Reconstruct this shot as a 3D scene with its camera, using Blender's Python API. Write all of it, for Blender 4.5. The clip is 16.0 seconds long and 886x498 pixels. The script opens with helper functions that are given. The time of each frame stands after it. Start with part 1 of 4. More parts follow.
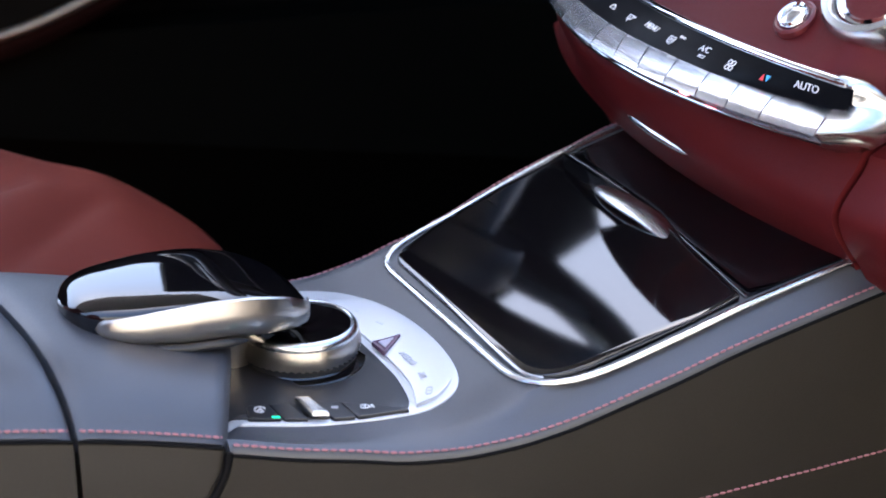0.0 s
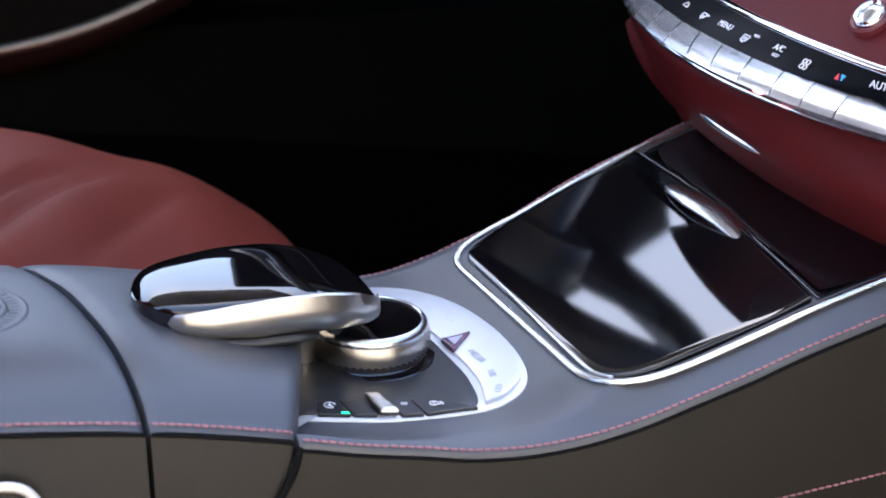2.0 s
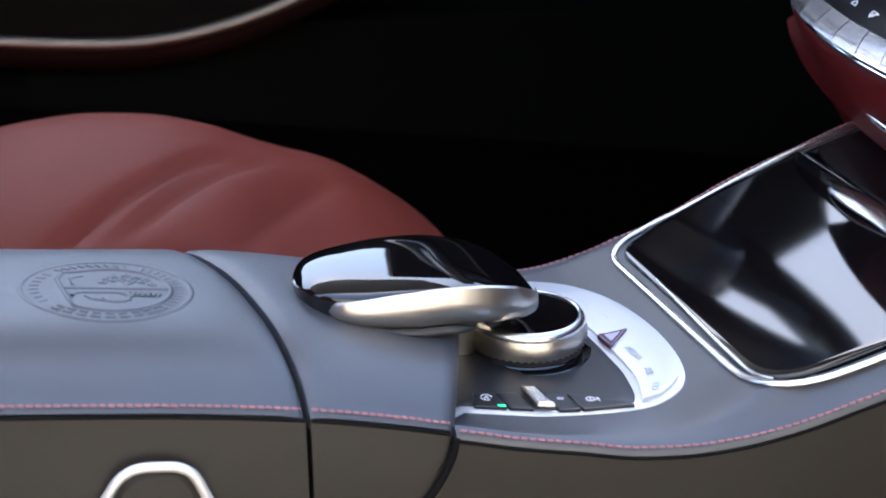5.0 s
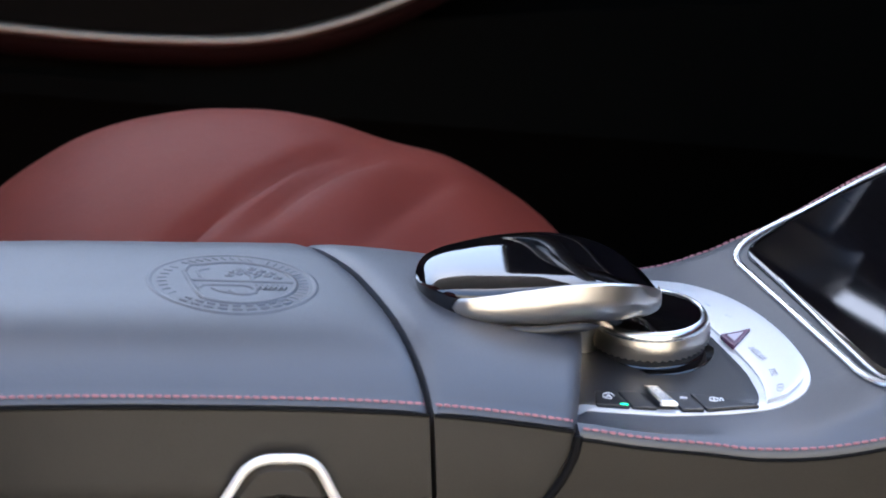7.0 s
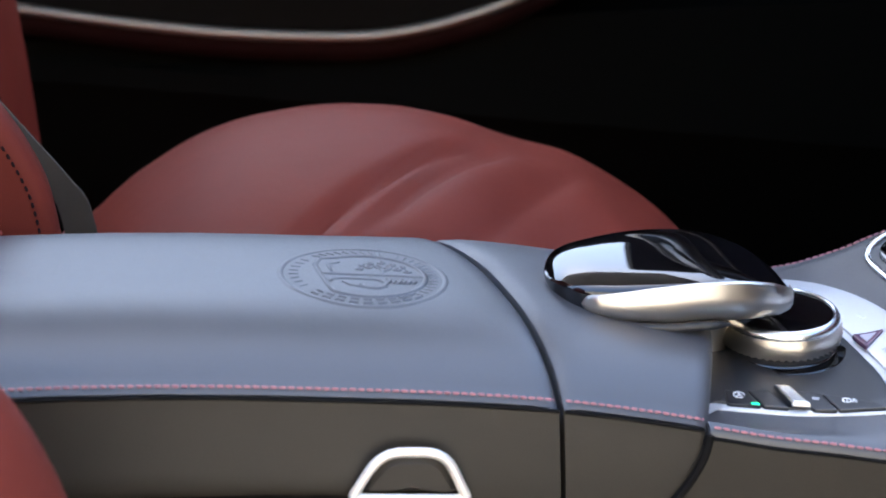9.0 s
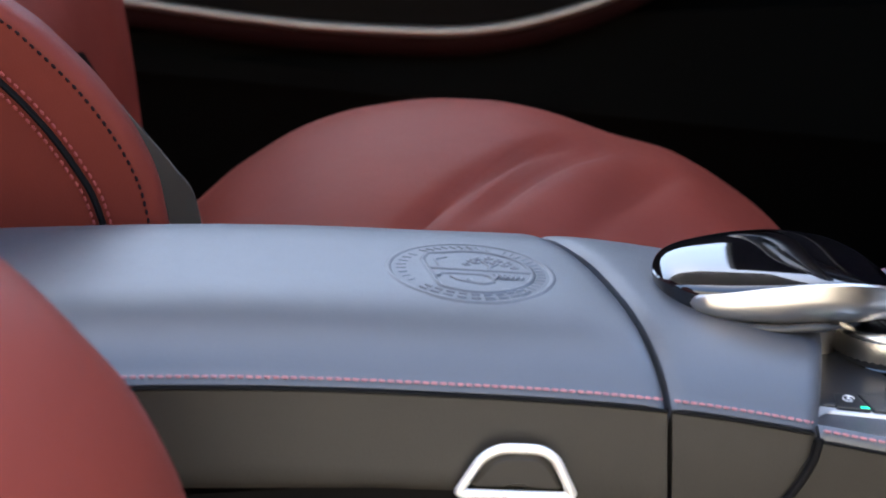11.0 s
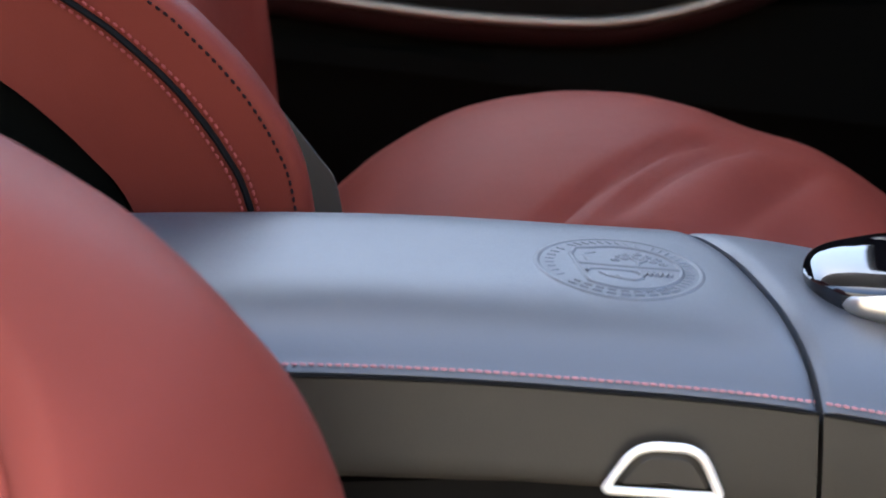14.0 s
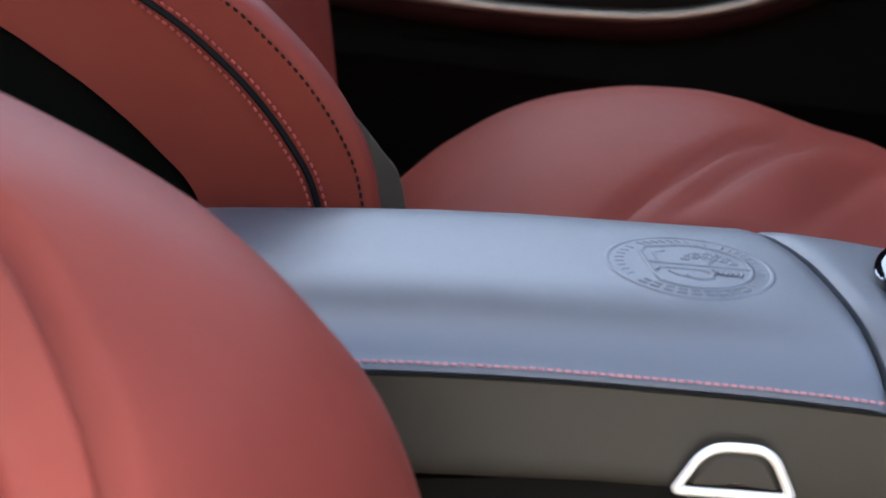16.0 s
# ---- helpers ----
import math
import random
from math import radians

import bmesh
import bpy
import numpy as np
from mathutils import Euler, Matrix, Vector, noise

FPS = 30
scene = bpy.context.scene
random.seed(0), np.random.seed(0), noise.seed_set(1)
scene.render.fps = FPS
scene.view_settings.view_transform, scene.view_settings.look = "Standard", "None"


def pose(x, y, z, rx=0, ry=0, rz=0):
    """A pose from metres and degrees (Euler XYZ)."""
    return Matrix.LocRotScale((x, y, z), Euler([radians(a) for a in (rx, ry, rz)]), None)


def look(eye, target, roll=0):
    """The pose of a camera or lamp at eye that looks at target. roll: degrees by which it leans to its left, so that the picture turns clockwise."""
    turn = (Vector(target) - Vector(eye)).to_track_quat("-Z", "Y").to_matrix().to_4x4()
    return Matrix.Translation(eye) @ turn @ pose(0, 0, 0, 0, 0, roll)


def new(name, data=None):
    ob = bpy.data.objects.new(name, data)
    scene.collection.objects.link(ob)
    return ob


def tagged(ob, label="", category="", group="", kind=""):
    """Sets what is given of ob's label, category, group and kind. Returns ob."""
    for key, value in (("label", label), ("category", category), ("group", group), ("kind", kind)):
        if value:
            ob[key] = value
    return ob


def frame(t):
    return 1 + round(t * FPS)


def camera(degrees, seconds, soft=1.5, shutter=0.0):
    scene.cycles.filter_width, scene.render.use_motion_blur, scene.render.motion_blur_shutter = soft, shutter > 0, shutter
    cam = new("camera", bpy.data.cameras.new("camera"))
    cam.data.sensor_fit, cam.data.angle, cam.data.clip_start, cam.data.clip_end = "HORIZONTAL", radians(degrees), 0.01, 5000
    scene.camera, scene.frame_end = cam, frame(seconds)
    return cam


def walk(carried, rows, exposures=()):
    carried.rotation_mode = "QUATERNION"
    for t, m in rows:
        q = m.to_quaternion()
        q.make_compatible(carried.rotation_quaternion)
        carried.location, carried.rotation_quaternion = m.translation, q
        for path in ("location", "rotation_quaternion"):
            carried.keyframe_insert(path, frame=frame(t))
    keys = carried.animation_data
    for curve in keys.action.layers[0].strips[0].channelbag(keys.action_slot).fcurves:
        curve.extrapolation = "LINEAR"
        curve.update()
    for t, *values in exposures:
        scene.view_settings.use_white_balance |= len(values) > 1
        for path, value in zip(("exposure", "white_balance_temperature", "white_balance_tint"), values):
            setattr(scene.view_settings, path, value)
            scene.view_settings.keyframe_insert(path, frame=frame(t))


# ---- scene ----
cam = camera(30.5, 16.0, soft=1.8)
cam.data.dof.use_dof, cam.data.dof.focus_distance, cam.data.dof.aperture_fstop = True, 0.70, 13.0
PATH = [
    (0, (-0.1823, -0.5923, 0.7530), (0.5304, 1.1229, 0.0113), 1.50),
    (0.5, (-0.1822, -0.5923, 0.7533), (0.5133, 1.1290, 0.0097), 1.50),
    (1, (-0.1824, -0.5923, 0.7536), (0.4973, 1.1351, 0.0092), 1.30),
    (1.5, (-0.1830, -0.5922, 0.7537), (0.4740, 1.1433, 0.0077), 1.30),
    (2, (-0.1837, -0.5920, 0.7536), (0.4515, 1.1508, 0.0059), 1.10),
    (2.5, (-0.1848, -0.5917, 0.7535), (0.4272, 1.1588, 0.0043), 1.00),
    (3, (-0.1860, -0.5914, 0.7534), (0.4033, 1.1671, 0.0047), 0.80),
    (3.5, (-0.1875, -0.5910, 0.7531), (0.3736, 1.1756, 0.0020), 0.70),
    (6, (-0.1970, -0.5887, 0.7514), (0.2201, 1.2166, -0.0014), 0.30),
    (6.5, (-0.1993, -0.5882, 0.7511), (0.1877, 1.2236, -0.0023), 0.00),
    (7, (-0.2016, -0.5877, 0.7507), (0.1522, 1.2305, -0.0036), -0.10),
    (7.5, (-0.2040, -0.5872, 0.7504), (0.1170, 1.2363, -0.0057), -0.30),
    (8, (-0.2064, -0.5868, 0.7502), (0.0816, 1.2426, -0.0051), -0.40),
    (8.5, (-0.2088, -0.5863, 0.7499), (0.0493, 1.2471, -0.0063), -0.60),
    (9, (-0.2113, -0.5859, 0.7498), (0.0154, 1.2518, -0.0063), -1.00),
    (11.5, (-0.2237, -0.5840, 0.7499), (-0.1224, 1.2629, -0.0107), -1.00),
    (12, (-0.2262, -0.5837, 0.7502), (-0.1512, 1.2637, -0.0124), -1.00),
    (12.5, (-0.2287, -0.5834, 0.7505), (-0.1779, 1.2634, -0.0154), -1.40),
    (13, (-0.2311, -0.5831, 0.7510), (-0.2015, 1.2637, -0.0161), -1.20),
    (13.5, (-0.2336, -0.5829, 0.7515), (-0.2238, 1.2637, -0.0168), -1.30),
    (14, (-0.2360, -0.5826, 0.7521), (-0.2461, 1.2628, -0.0188), -1.40),
    (14.5, (-0.2384, -0.5824, 0.7528), (-0.2659, 1.2614, -0.0216), -1.50),
    (15, (-0.2409, -0.5822, 0.7536), (-0.2864, 1.2613, -0.0209), -1.60),
    (15.5, (-0.2433, -0.5819, 0.7544), (-0.3007, 1.2599, -0.0231), -1.70),
    (16, (-0.2458, -0.5817, 0.7554), (-0.3103, 1.2580, -0.0266), -1.60),
]
walk(cam, [(t, look(eye, target, roll)) for t, eye, target, roll in PATH], exposures=[(0, 2.56, 6000, 10), (3.5, 2.60, 6020, 9), (7, 2.70, 6060, 7), (9, 2.80, 6090, 7), (12, 2.92, 6110, 6), (16, 2.94, 6120, 5)])

# ---- daylight: high veiled sun on the far side of the car ----
world = bpy.data.worlds.new("sky")
scene.world = world
world.use_nodes = True
sky = world.node_tree.nodes.new("ShaderNodeTexSky")
sky.sky_type, sky.sun_disc = "NISHITA", False
sky.sun_elevation, sky.sun_rotation, sky.dust_density = radians(62), radians(-12), 2.3
background = world.node_tree.nodes["Background"]
world.node_tree.links.new(sky.outputs[0], background.inputs[0])
background.inputs[1].default_value = 0.15
sun = new("sun", bpy.data.lights.new("sun", "SUN"))
sun.data.energy, sun.data.angle, sun.data.color = 2.8, radians(6), (1, 0.93, 0.84)
sun.matrix_world = look((-0.98, 4.6, 8.84), (0, 0, 0))


# ---- materials ----
def material(name, colour, rough=0.5, metal=0.0, grain=0.0, bump=0.0, scale=400.0, spread=0.12, coat=0.0, specular=0.5, waves=0.0):
    m = bpy.data.materials.new(name)
    m.use_nodes = True
    nodes, links = m.node_tree.nodes, m.node_tree.links
    b = nodes["Principled BSDF"]
    b.inputs["Roughness"].default_value, b.inputs["Metallic"].default_value = rough, metal
    b.inputs["Coat Weight"].default_value, b.inputs["Coat Roughness"].default_value = coat, 0.03
    b.inputs["Specular IOR Level"].default_value = specular
    place = nodes.new("ShaderNodeTexCoord")
    wide = nodes.new("ShaderNodeTexNoise")
    wide.inputs["Scale"].default_value, wide.inputs["Detail"].default_value = 14, 4
    links.new(place.outputs["Object"], wide.inputs["Vector"])
    mix = nodes.new("ShaderNodeMix")
    mix.data_type = "RGBA"
    mix.inputs[6].default_value = (*[c * (1 - spread) for c in colour], 1)
    mix.inputs[7].default_value = (*[min(1, c * (1 + spread)) for c in colour], 1)
    links.new(wide.outputs[0], mix.inputs[0])
    links.new(mix.outputs[2], b.inputs["Base Color"])
    if grain or bump:
        fine = nodes.new("ShaderNodeTexVoronoi" if bump else "ShaderNodeTexNoise")
        fine.inputs["Scale"].default_value = scale
        links.new(place.outputs["Object"], fine.inputs["Vector"])
        spot = nodes.new("ShaderNodeMapRange")
        spot.inputs[3].default_value, spot.inputs[4].default_value = rough - grain, rough + grain
        links.new(fine.outputs[0], spot.inputs[0])
        links.new(spot.outputs[0], b.inputs["Roughness"])
        if bump:
            bumped = nodes.new("ShaderNodeBump")
            bumped.inputs["Strength"].default_value, bumped.inputs["Distance"].default_value = bump, 0.0004
            links.new(fine.outputs[0], bumped.inputs["Height"])
            if waves:
                swell = nodes.new("ShaderNodeTexNoise")
                swell.inputs["Scale"].default_value, swell.inputs["Detail"].default_value = 32, 3
                links.new(place.outputs["Object"], swell.inputs["Vector"])
                rolling = nodes.new("ShaderNodeBump")
                rolling.inputs["Strength"].default_value, rolling.inputs["Distance"].default_value = waves, 0.004
                links.new(swell.outputs[0], rolling.inputs["Height"])
                links.new(rolling.outputs[0], bumped.inputs["Normal"])
            links.new(bumped.outputs[0], b.inputs["Normal"])
    return m


def glowing(name, colour, strength):
    m = material(name, colour, 0.4)
    b = m.node_tree.nodes["Principled BSDF"]
    b.inputs["Emission Color"].default_value, b.inputs["Emission Strength"].default_value = (*colour, 1), strength
    return m


RENDERED = material("cream render", (0.48, 0.43, 0.35), 0.9, grain=0.04, bump=0.3, scale=90, spread=0.12)
PAVING = material("pale concrete", (0.42, 0.39, 0.35), 0.85, grain=0.05, bump=0.2, scale=60, spread=0.15)
LEATHER = material("anthracite leather", (0.035, 0.0365, 0.043), 0.47, grain=0.05, bump=0.10, scale=1500, spread=0.10, specular=1.0, waves=0.10)
SIDE_LEATHER = material("brown grey leather", (0.0195, 0.0153, 0.0104), 0.54, grain=0.06, bump=0.12, scale=1500, spread=0.18, specular=0.35, waves=0.08)
RED = material("red leather", (0.140, 0.0265, 0.0180), 0.54, grain=0.06, bump=0.12, scale=1300, spread=0.14, specular=0.09, waves=0.12)
DARK_RED = material("deep red leather", (0.074, 0.0066, 0.0076), 0.48, grain=0.06, bump=0.10, scale=1300, spread=0.08, specular=0.16)
BLACK_GLOSS = material("piano black lacquer", (0.003, 0.0025, 0.003), 0.045, spread=0.2, specular=0.85)
BLACK_SATIN = material("satin black plastic", (0.022, 0.022, 0.024), 0.38, grain=0.05, scale=900)
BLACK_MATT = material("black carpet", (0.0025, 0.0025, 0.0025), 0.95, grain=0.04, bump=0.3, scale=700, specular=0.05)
GAP = material("dark gap", (0.005, 0.0045, 0.0045), 0.8, specular=0.1)
SATIN = material("satin silver metal", (0.66, 0.66, 0.65), 0.26, metal=1.0, grain=0.012, scale=900, spread=0.03)
WARM_SATIN = material("warm satin metal", (0.60, 0.545, 0.475), 0.30, metal=1.0, grain=0.002, scale=900, spread=0.03)
CHROME = material("polished chrome", (0.88, 0.88, 0.90), 0.09, metal=1.0, spread=0.02)
PAINT_SILVER = material("matt silver paint", (0.60, 0.61, 0.63), 0.38, metal=0.45, grain=0.012, scale=1500, spread=0.04)
THREAD = material("red thread", (0.36, 0.145, 0.16), 0.65, spread=0.2)
SEAT_THREAD = material("red seat thread", (0.22, 0.026, 0.020), 0.6, spread=0.2)
LATCH_METAL = material("pale satin metal", (0.90, 0.86, 0.80), 0.52, metal=0.7, grain=0.01, scale=900, spread=0.02)
DARK_THREAD = material("dark thread", (0.016, 0.006, 0.006), 0.8, specular=0.1)
WHITE_INK = material("white print", (0.75, 0.75, 0.76), 0.5)
GREY_INK = material("grey print", (0.44, 0.45, 0.49), 0.5)
GREEN_LIGHT = glowing("green light", (0.02, 0.6, 0.25), 0.5)
RED_LIGHT = glowing("red light", (1.0, 0.12, 0.12), 2.0)
RED_INK = material("red print", (0.75, 0.05, 0.06), 0.5)
BLUE_INK = material("blue print", (0.08, 0.42, 0.75), 0.5)
FAINT_INK = material("faint grey print", (0.55, 0.57, 0.60), 0.5)
KEY_CHROME = material("brushed chrome", (0.80, 0.81, 0.83), 0.24, metal=1.0, grain=0.012, scale=1200, spread=0.03)
KEY_BLACK = material("satin black key", (0.018, 0.018, 0.020), 0.32, grain=0.05, scale=900)
HAZARD = material("dark purple red translucent plastic", (0.085, 0.04, 0.075), 0.25)
RED_RUBBER = material("red moulded surround", (0.10, 0.010, 0.012), 0.45)
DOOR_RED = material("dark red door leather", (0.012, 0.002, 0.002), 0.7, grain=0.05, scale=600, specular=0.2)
TRIM_METAL = material("champagne metal", (0.26, 0.235, 0.20), 0.42, metal=0.8, grain=0.05, scale=300)
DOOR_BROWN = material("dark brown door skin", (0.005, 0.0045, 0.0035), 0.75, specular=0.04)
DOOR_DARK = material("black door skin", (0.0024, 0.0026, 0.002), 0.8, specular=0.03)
STRIP_BLACK = material("black label glass", (0.004, 0.004, 0.005), 0.28, specular=0.06)
PADDLE = material("grey brown latch plastic", (0.036, 0.031, 0.025), 0.5, grain=0.05, scale=600, specular=0.3)
LILAC = material("pale lilac print", (0.42, 0.39, 0.47), 0.4)
# kept pale so the added roof slab mirrors less darkly in the armrest
UNSEEN_ROOF = material("pale grey of the unseen roof", (0.36, 0.36, 0.365), 0.9, grain=0.04, bump=0.2, scale=700)
GREIGE = material("brown grey webbing", (0.052, 0.044, 0.032), 0.8, grain=0.05, scale=600)


# ---- mesh helpers ----
def lerp(table, x):
    """Smooth value at x from a short table of knots."""
    n = len(table)
    if x <= table[0][0]:
        return table[0][1]
    if x >= table[-1][0]:
        return table[-1][1]
    i = next(k for k in range(n - 1) if table[k][0] <= x <= table[k + 1][0])
    (x0, y0), (x1, y1) = table[i], table[i + 1]

    def slope(k):
        if k in (0, n - 1):
            j = min(k, n - 2)
            return (table[j + 1][1] - table[j][1]) / (table[j + 1][0] - table[j][0])
        l, r = ((table[j + 1][1] - table[j][1]) / (table[j + 1][0] - table[j][0]) for j in (k - 1, k))
        return 0.0 if l * r <= 0 else 2 * l * r / (l + r)
    h = x1 - x0
    s = (x - x0) / h
    return (1 + 2 * s) * (1 - s) ** 2 * y0 + s * (1 - s) ** 2 * h * slope(i) + s * s * (3 - 2 * s) * y1 + s * s * (s - 1) * h * slope(i + 1)


def part(name, bm, mat, parent=None, label="", sharp=40):
    me = bpy.data.meshes.new(name)
    bmesh.ops.recalc_face_normals(bm, faces=bm.faces)
    for f in bm.faces:
        f.smooth = True
    bm.to_mesh(me)
    bm.free()
    me.set_sharp_from_angle(angle=radians(sharp))
    me.materials.append(mat)
    ob = new(name, me)
    if parent:
        ob.parent = parent
    if label:
        ob["label"] = label
    return ob


def thing(name, label, category, group="", kind="", at=(0, 0, 0)):
    ob = new(name)
    ob.location = at
    ob.empty_display_size = 0.01
    return tagged(ob, label, category, group, kind)


def loft(rings, closed=True, caps=True):
    bm = bmesh.new()
    rows = [[bm.verts.new(p) for p in ring] for ring in rings]
    n = len(rows[0])
    for a, b in zip(rows, rows[1:]):
        for i in range(n if closed else n - 1):
            j = (i + 1) % n
            bm.faces.new((a[i], a[j], b[j], b[i]))
    if caps and closed:
        bm.faces.new(rows[0])
        bm.faces.new(rows[-1])
    return bm


def smooth_line(points, per=8, closed=False):
    """Catmull-Rom through the points."""
    p = [Vector(q) for q in points]
    n = len(p)
    out = []
    for i in range(n if closed else n - 1):
        a, b, c, d = (p[(i - 1) % n], p[i], p[(i + 1) % n], p[(i + 2) % n]) if closed else (p[max(i - 1, 0)], p[i], p[i + 1], p[min(i + 2, n - 1)])
        for k in range(per):
            s = k / per
            out.append(0.5 * (2 * b + (c - a) * s + (2 * a - 5 * b + 4 * c - d) * s * s + (3 * b - a - 3 * c + d) * s ** 3))
    if not closed:
        out.append(p[-1])
    return out


def tube(points, wide, high=None, up=(0, 0, 1), closed=False, sides=10, taper=None):
    """A bar of oval section along the points."""
    high = high or wide
    p = [Vector(q) for q in points]
    rings = []
    for i, q in enumerate(p):
        a, b = (p[i - 1], p[(i + 1) % len(p)]) if closed else (p[max(i - 1, 0)], p[min(i + 1, len(p) - 1)])
        ahead = (b - a).normalized()
        side = ahead.cross(Vector(up)).normalized()
        top = side.cross(ahead)
        k = taper(i / (len(p) - 1)) if taper else 1
        rings.append([q + (side * wide * math.cos(w) + top * high * math.sin(w)) * k for w in (2 * math.pi * s / sides for s in range(sides))])
    if closed:
        rings.append(rings[0])
    bm = loft(rings, caps=not closed)
    if closed:
        bmesh.ops.remove_doubles(bm, verts=bm.verts, dist=1e-7)
    return bm


def slab(outline, top, thick, edge=0.0008, inner=(0.85, 0.65, 0.45, 0.25, 0.08)):
    """A plate over a plan outline; top(x, y) gives its height; its rim is rounded off."""
    n = len(outline)
    cx, cy = sum(p[0] for p in outline) / n, sum(p[1] for p in outline) / n

    def ring(inset, drop):
        out = []
        for i in range(n):
            a, b, c = outline[i - 1], outline[i], outline[(i + 1) % n]
            tx, ty = c[0] - a[0], c[1] - a[1]
            l = math.hypot(tx, ty) or 1
            nx, ny = -ty / l, tx / l
            if nx * (cx - b[0]) + ny * (cy - b[1]) < 0:
                nx, ny = -nx, -ny
            x, y = b[0] + nx * inset, b[1] + ny * inset
            out.append((x, y, top(x, y) - drop))
        return out
    rings = [ring(0, thick), ring(0, edge), ring(edge * 0.3, edge * 0.3), ring(edge, 0)]
    for k in inner:
        rings.append([(cx + (x - cx) * k, cy + (y - cy) * k, top(cx + (x - cx) * k, cy + (y - cy) * k)) for x, y, _ in rings[3]])
    return loft(rings)


def box(x0, x1, y0, y1, z0, z1, edge=0.002):
    bm = bmesh.new()
    bmesh.ops.create_cube(bm, size=1, matrix=Matrix.Translation(((x0 + x1) / 2, (y0 + y1) / 2, (z0 + z1) / 2)) @ Matrix.Diagonal((x1 - x0, y1 - y0, z1 - z0, 1)))
    if edge:
        bmesh.ops.bevel(bm, geom=bm.edges[:] , offset=edge, segments=2, affect="EDGES", profile=0.7)
    return bm


# ---- the car's body round the view, the yard outside, and unseen light blockers ----
ground = part("ground", box(-60, 60, -60, 60, -0.36, -0.32, 0), PAVING)
tagged(ground, "pale grey concrete yard around the car", "ground", kind="structure")
# added behind the camera as a warm reflector for the near sides
tagged(part("wall_bounce", box(-14, 14, -4.6, -4.3, -0.34, 4.2, 0), RENDERED), "unseen cream rendered wall added to bounce sunlight into the car", "wall", kind="structure")
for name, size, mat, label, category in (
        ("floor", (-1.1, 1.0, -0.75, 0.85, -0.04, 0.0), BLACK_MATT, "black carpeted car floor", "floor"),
        # tops of both far walls are set by where sky should reflect
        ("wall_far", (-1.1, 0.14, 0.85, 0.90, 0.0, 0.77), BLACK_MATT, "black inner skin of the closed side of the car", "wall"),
        # added tall black wall, only there to be mirrored in the gloss
        ("wall_reflected", (0.14, 1.0, 0.85, 0.90, 0.0, 1.12), BLACK_MATT, "unseen black wall added to darken reflections in lid and palm rest", "wall"),
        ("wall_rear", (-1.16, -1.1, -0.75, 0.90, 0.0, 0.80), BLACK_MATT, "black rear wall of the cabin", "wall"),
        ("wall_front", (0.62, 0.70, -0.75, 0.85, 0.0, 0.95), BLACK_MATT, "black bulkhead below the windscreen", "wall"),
        # added out of view: keeps direct sun off seats and armrest
        ("ceiling", (-1.16, 0.25, 0.10, 0.90, 1.24, 1.28), UNSEEN_ROOF, "unseen pale grey roof slab added to block the sun", "ceiling"),
        # added out of view: dims daylight on the console front and dashboard
        ("wall_light_block", (0.36, 1.0, -0.80, -0.75, 0.12, 0.92), BLACK_MATT, "unseen black wall added to cut side light on the dashboard", "wall"),
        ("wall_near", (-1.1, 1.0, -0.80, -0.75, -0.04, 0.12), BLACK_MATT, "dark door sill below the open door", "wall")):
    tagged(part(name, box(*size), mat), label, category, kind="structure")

# ---- centre console, front part ----
STITCH = [(-0.07, .470), (-.051, .467), (-.027, .461), (-.002, .456), (.02, .4515), (.042, .450), (.061, .451), (.085, .455), (.107, .461), (.132, .468), (.157, .476), (.183, .483), (.21, .490), (.23, .495), (.30, .515), (.42, .55)]
DECK = [(-.07, .4555), (-.05, .4545), (-.02, .4532), (.0, .4525), (.03, .452), (.055, .457), (.075, .464), (.102, .469), (.137, .479), (.165, .488), (.218, .502), (.30, .523), (.42, .556)]


EDGE = [(-.07, -.0720), (-.05, -.0728), (-.02, -.0755), (.02, -.0795), (.06, -.0828), (.10, -.0845), (.2, -.085)]


def rim(x):
    """y and z of the stitched near edge of the console."""
    y = lerp(EDGE, x)
    return y, lerp(STITCH, x) - .39 * (y + .085)


def deck(x, y):
    return lerp(DECK, x) + 0.04 * (y + 0.075)


FAR = [(-.05, .090), (.016, .0775), (.04, .0808), (.075, .0815), (.0975, .0895), (.141, .1035), (.173, .1075), (.205, .1140), (.37, .118)]


console = thing("centre_console", "anthracite leather centre console with red stitching between the seats", "console", at=(0.1, 0, 0))


def at_home(ob, home):
    ob.matrix_parent_inverse = Matrix.Translation(home.location).inverted()
    return ob


rings = []
for i in range(60):
    x = -0.090 + 0.47 * i / 59
    y, s = rim(max(x, -.052))
    lean = max(0, -.052 - x) * 1.9
    rings.append([(x, y - .0045, .02), (x, y - .0050, s - .10), (x, y - .0050, s - .03 - lean * .8), (x, y - .0039, s - .0047 - lean), (x, .104, s - .02 - lean), (x, .104, .02)])
at_home(part("side_panel", loft(rings), SIDE_LEATHER, console, "brown grey leather side"), console)
rings = []
for i in range(70):
    x = -0.0505 + 0.43 * i / 69
    y, s = rim(x)
    near = [(x, y + .002, s - .010), (x, y - .0012, s - .0043), (x, y - .0029, s - .0034), (x, y - .0028, s - .0020), (x, y - .0016, s - .0006), (x, y + .001, s + .0008), (x, y + .005, (s + deck(x, y + .005)) / 2 + .0008), (x, y + .010, deck(x, y + .010))]
    g = lerp(FAR, x)
    mid = [(x, v, deck(x, v)) for v in (-.05, -.03, 0, .03, .06, g - .008)]
    far = [(x, g - .001, deck(x, g) - .0008), (x, g + .005, deck(x, g) - .006), (x, g + .008, deck(x, g) - .02), (x, g + .008, s - .03), (x, -.05, s - .03)]
    rings.append(near + mid + far)
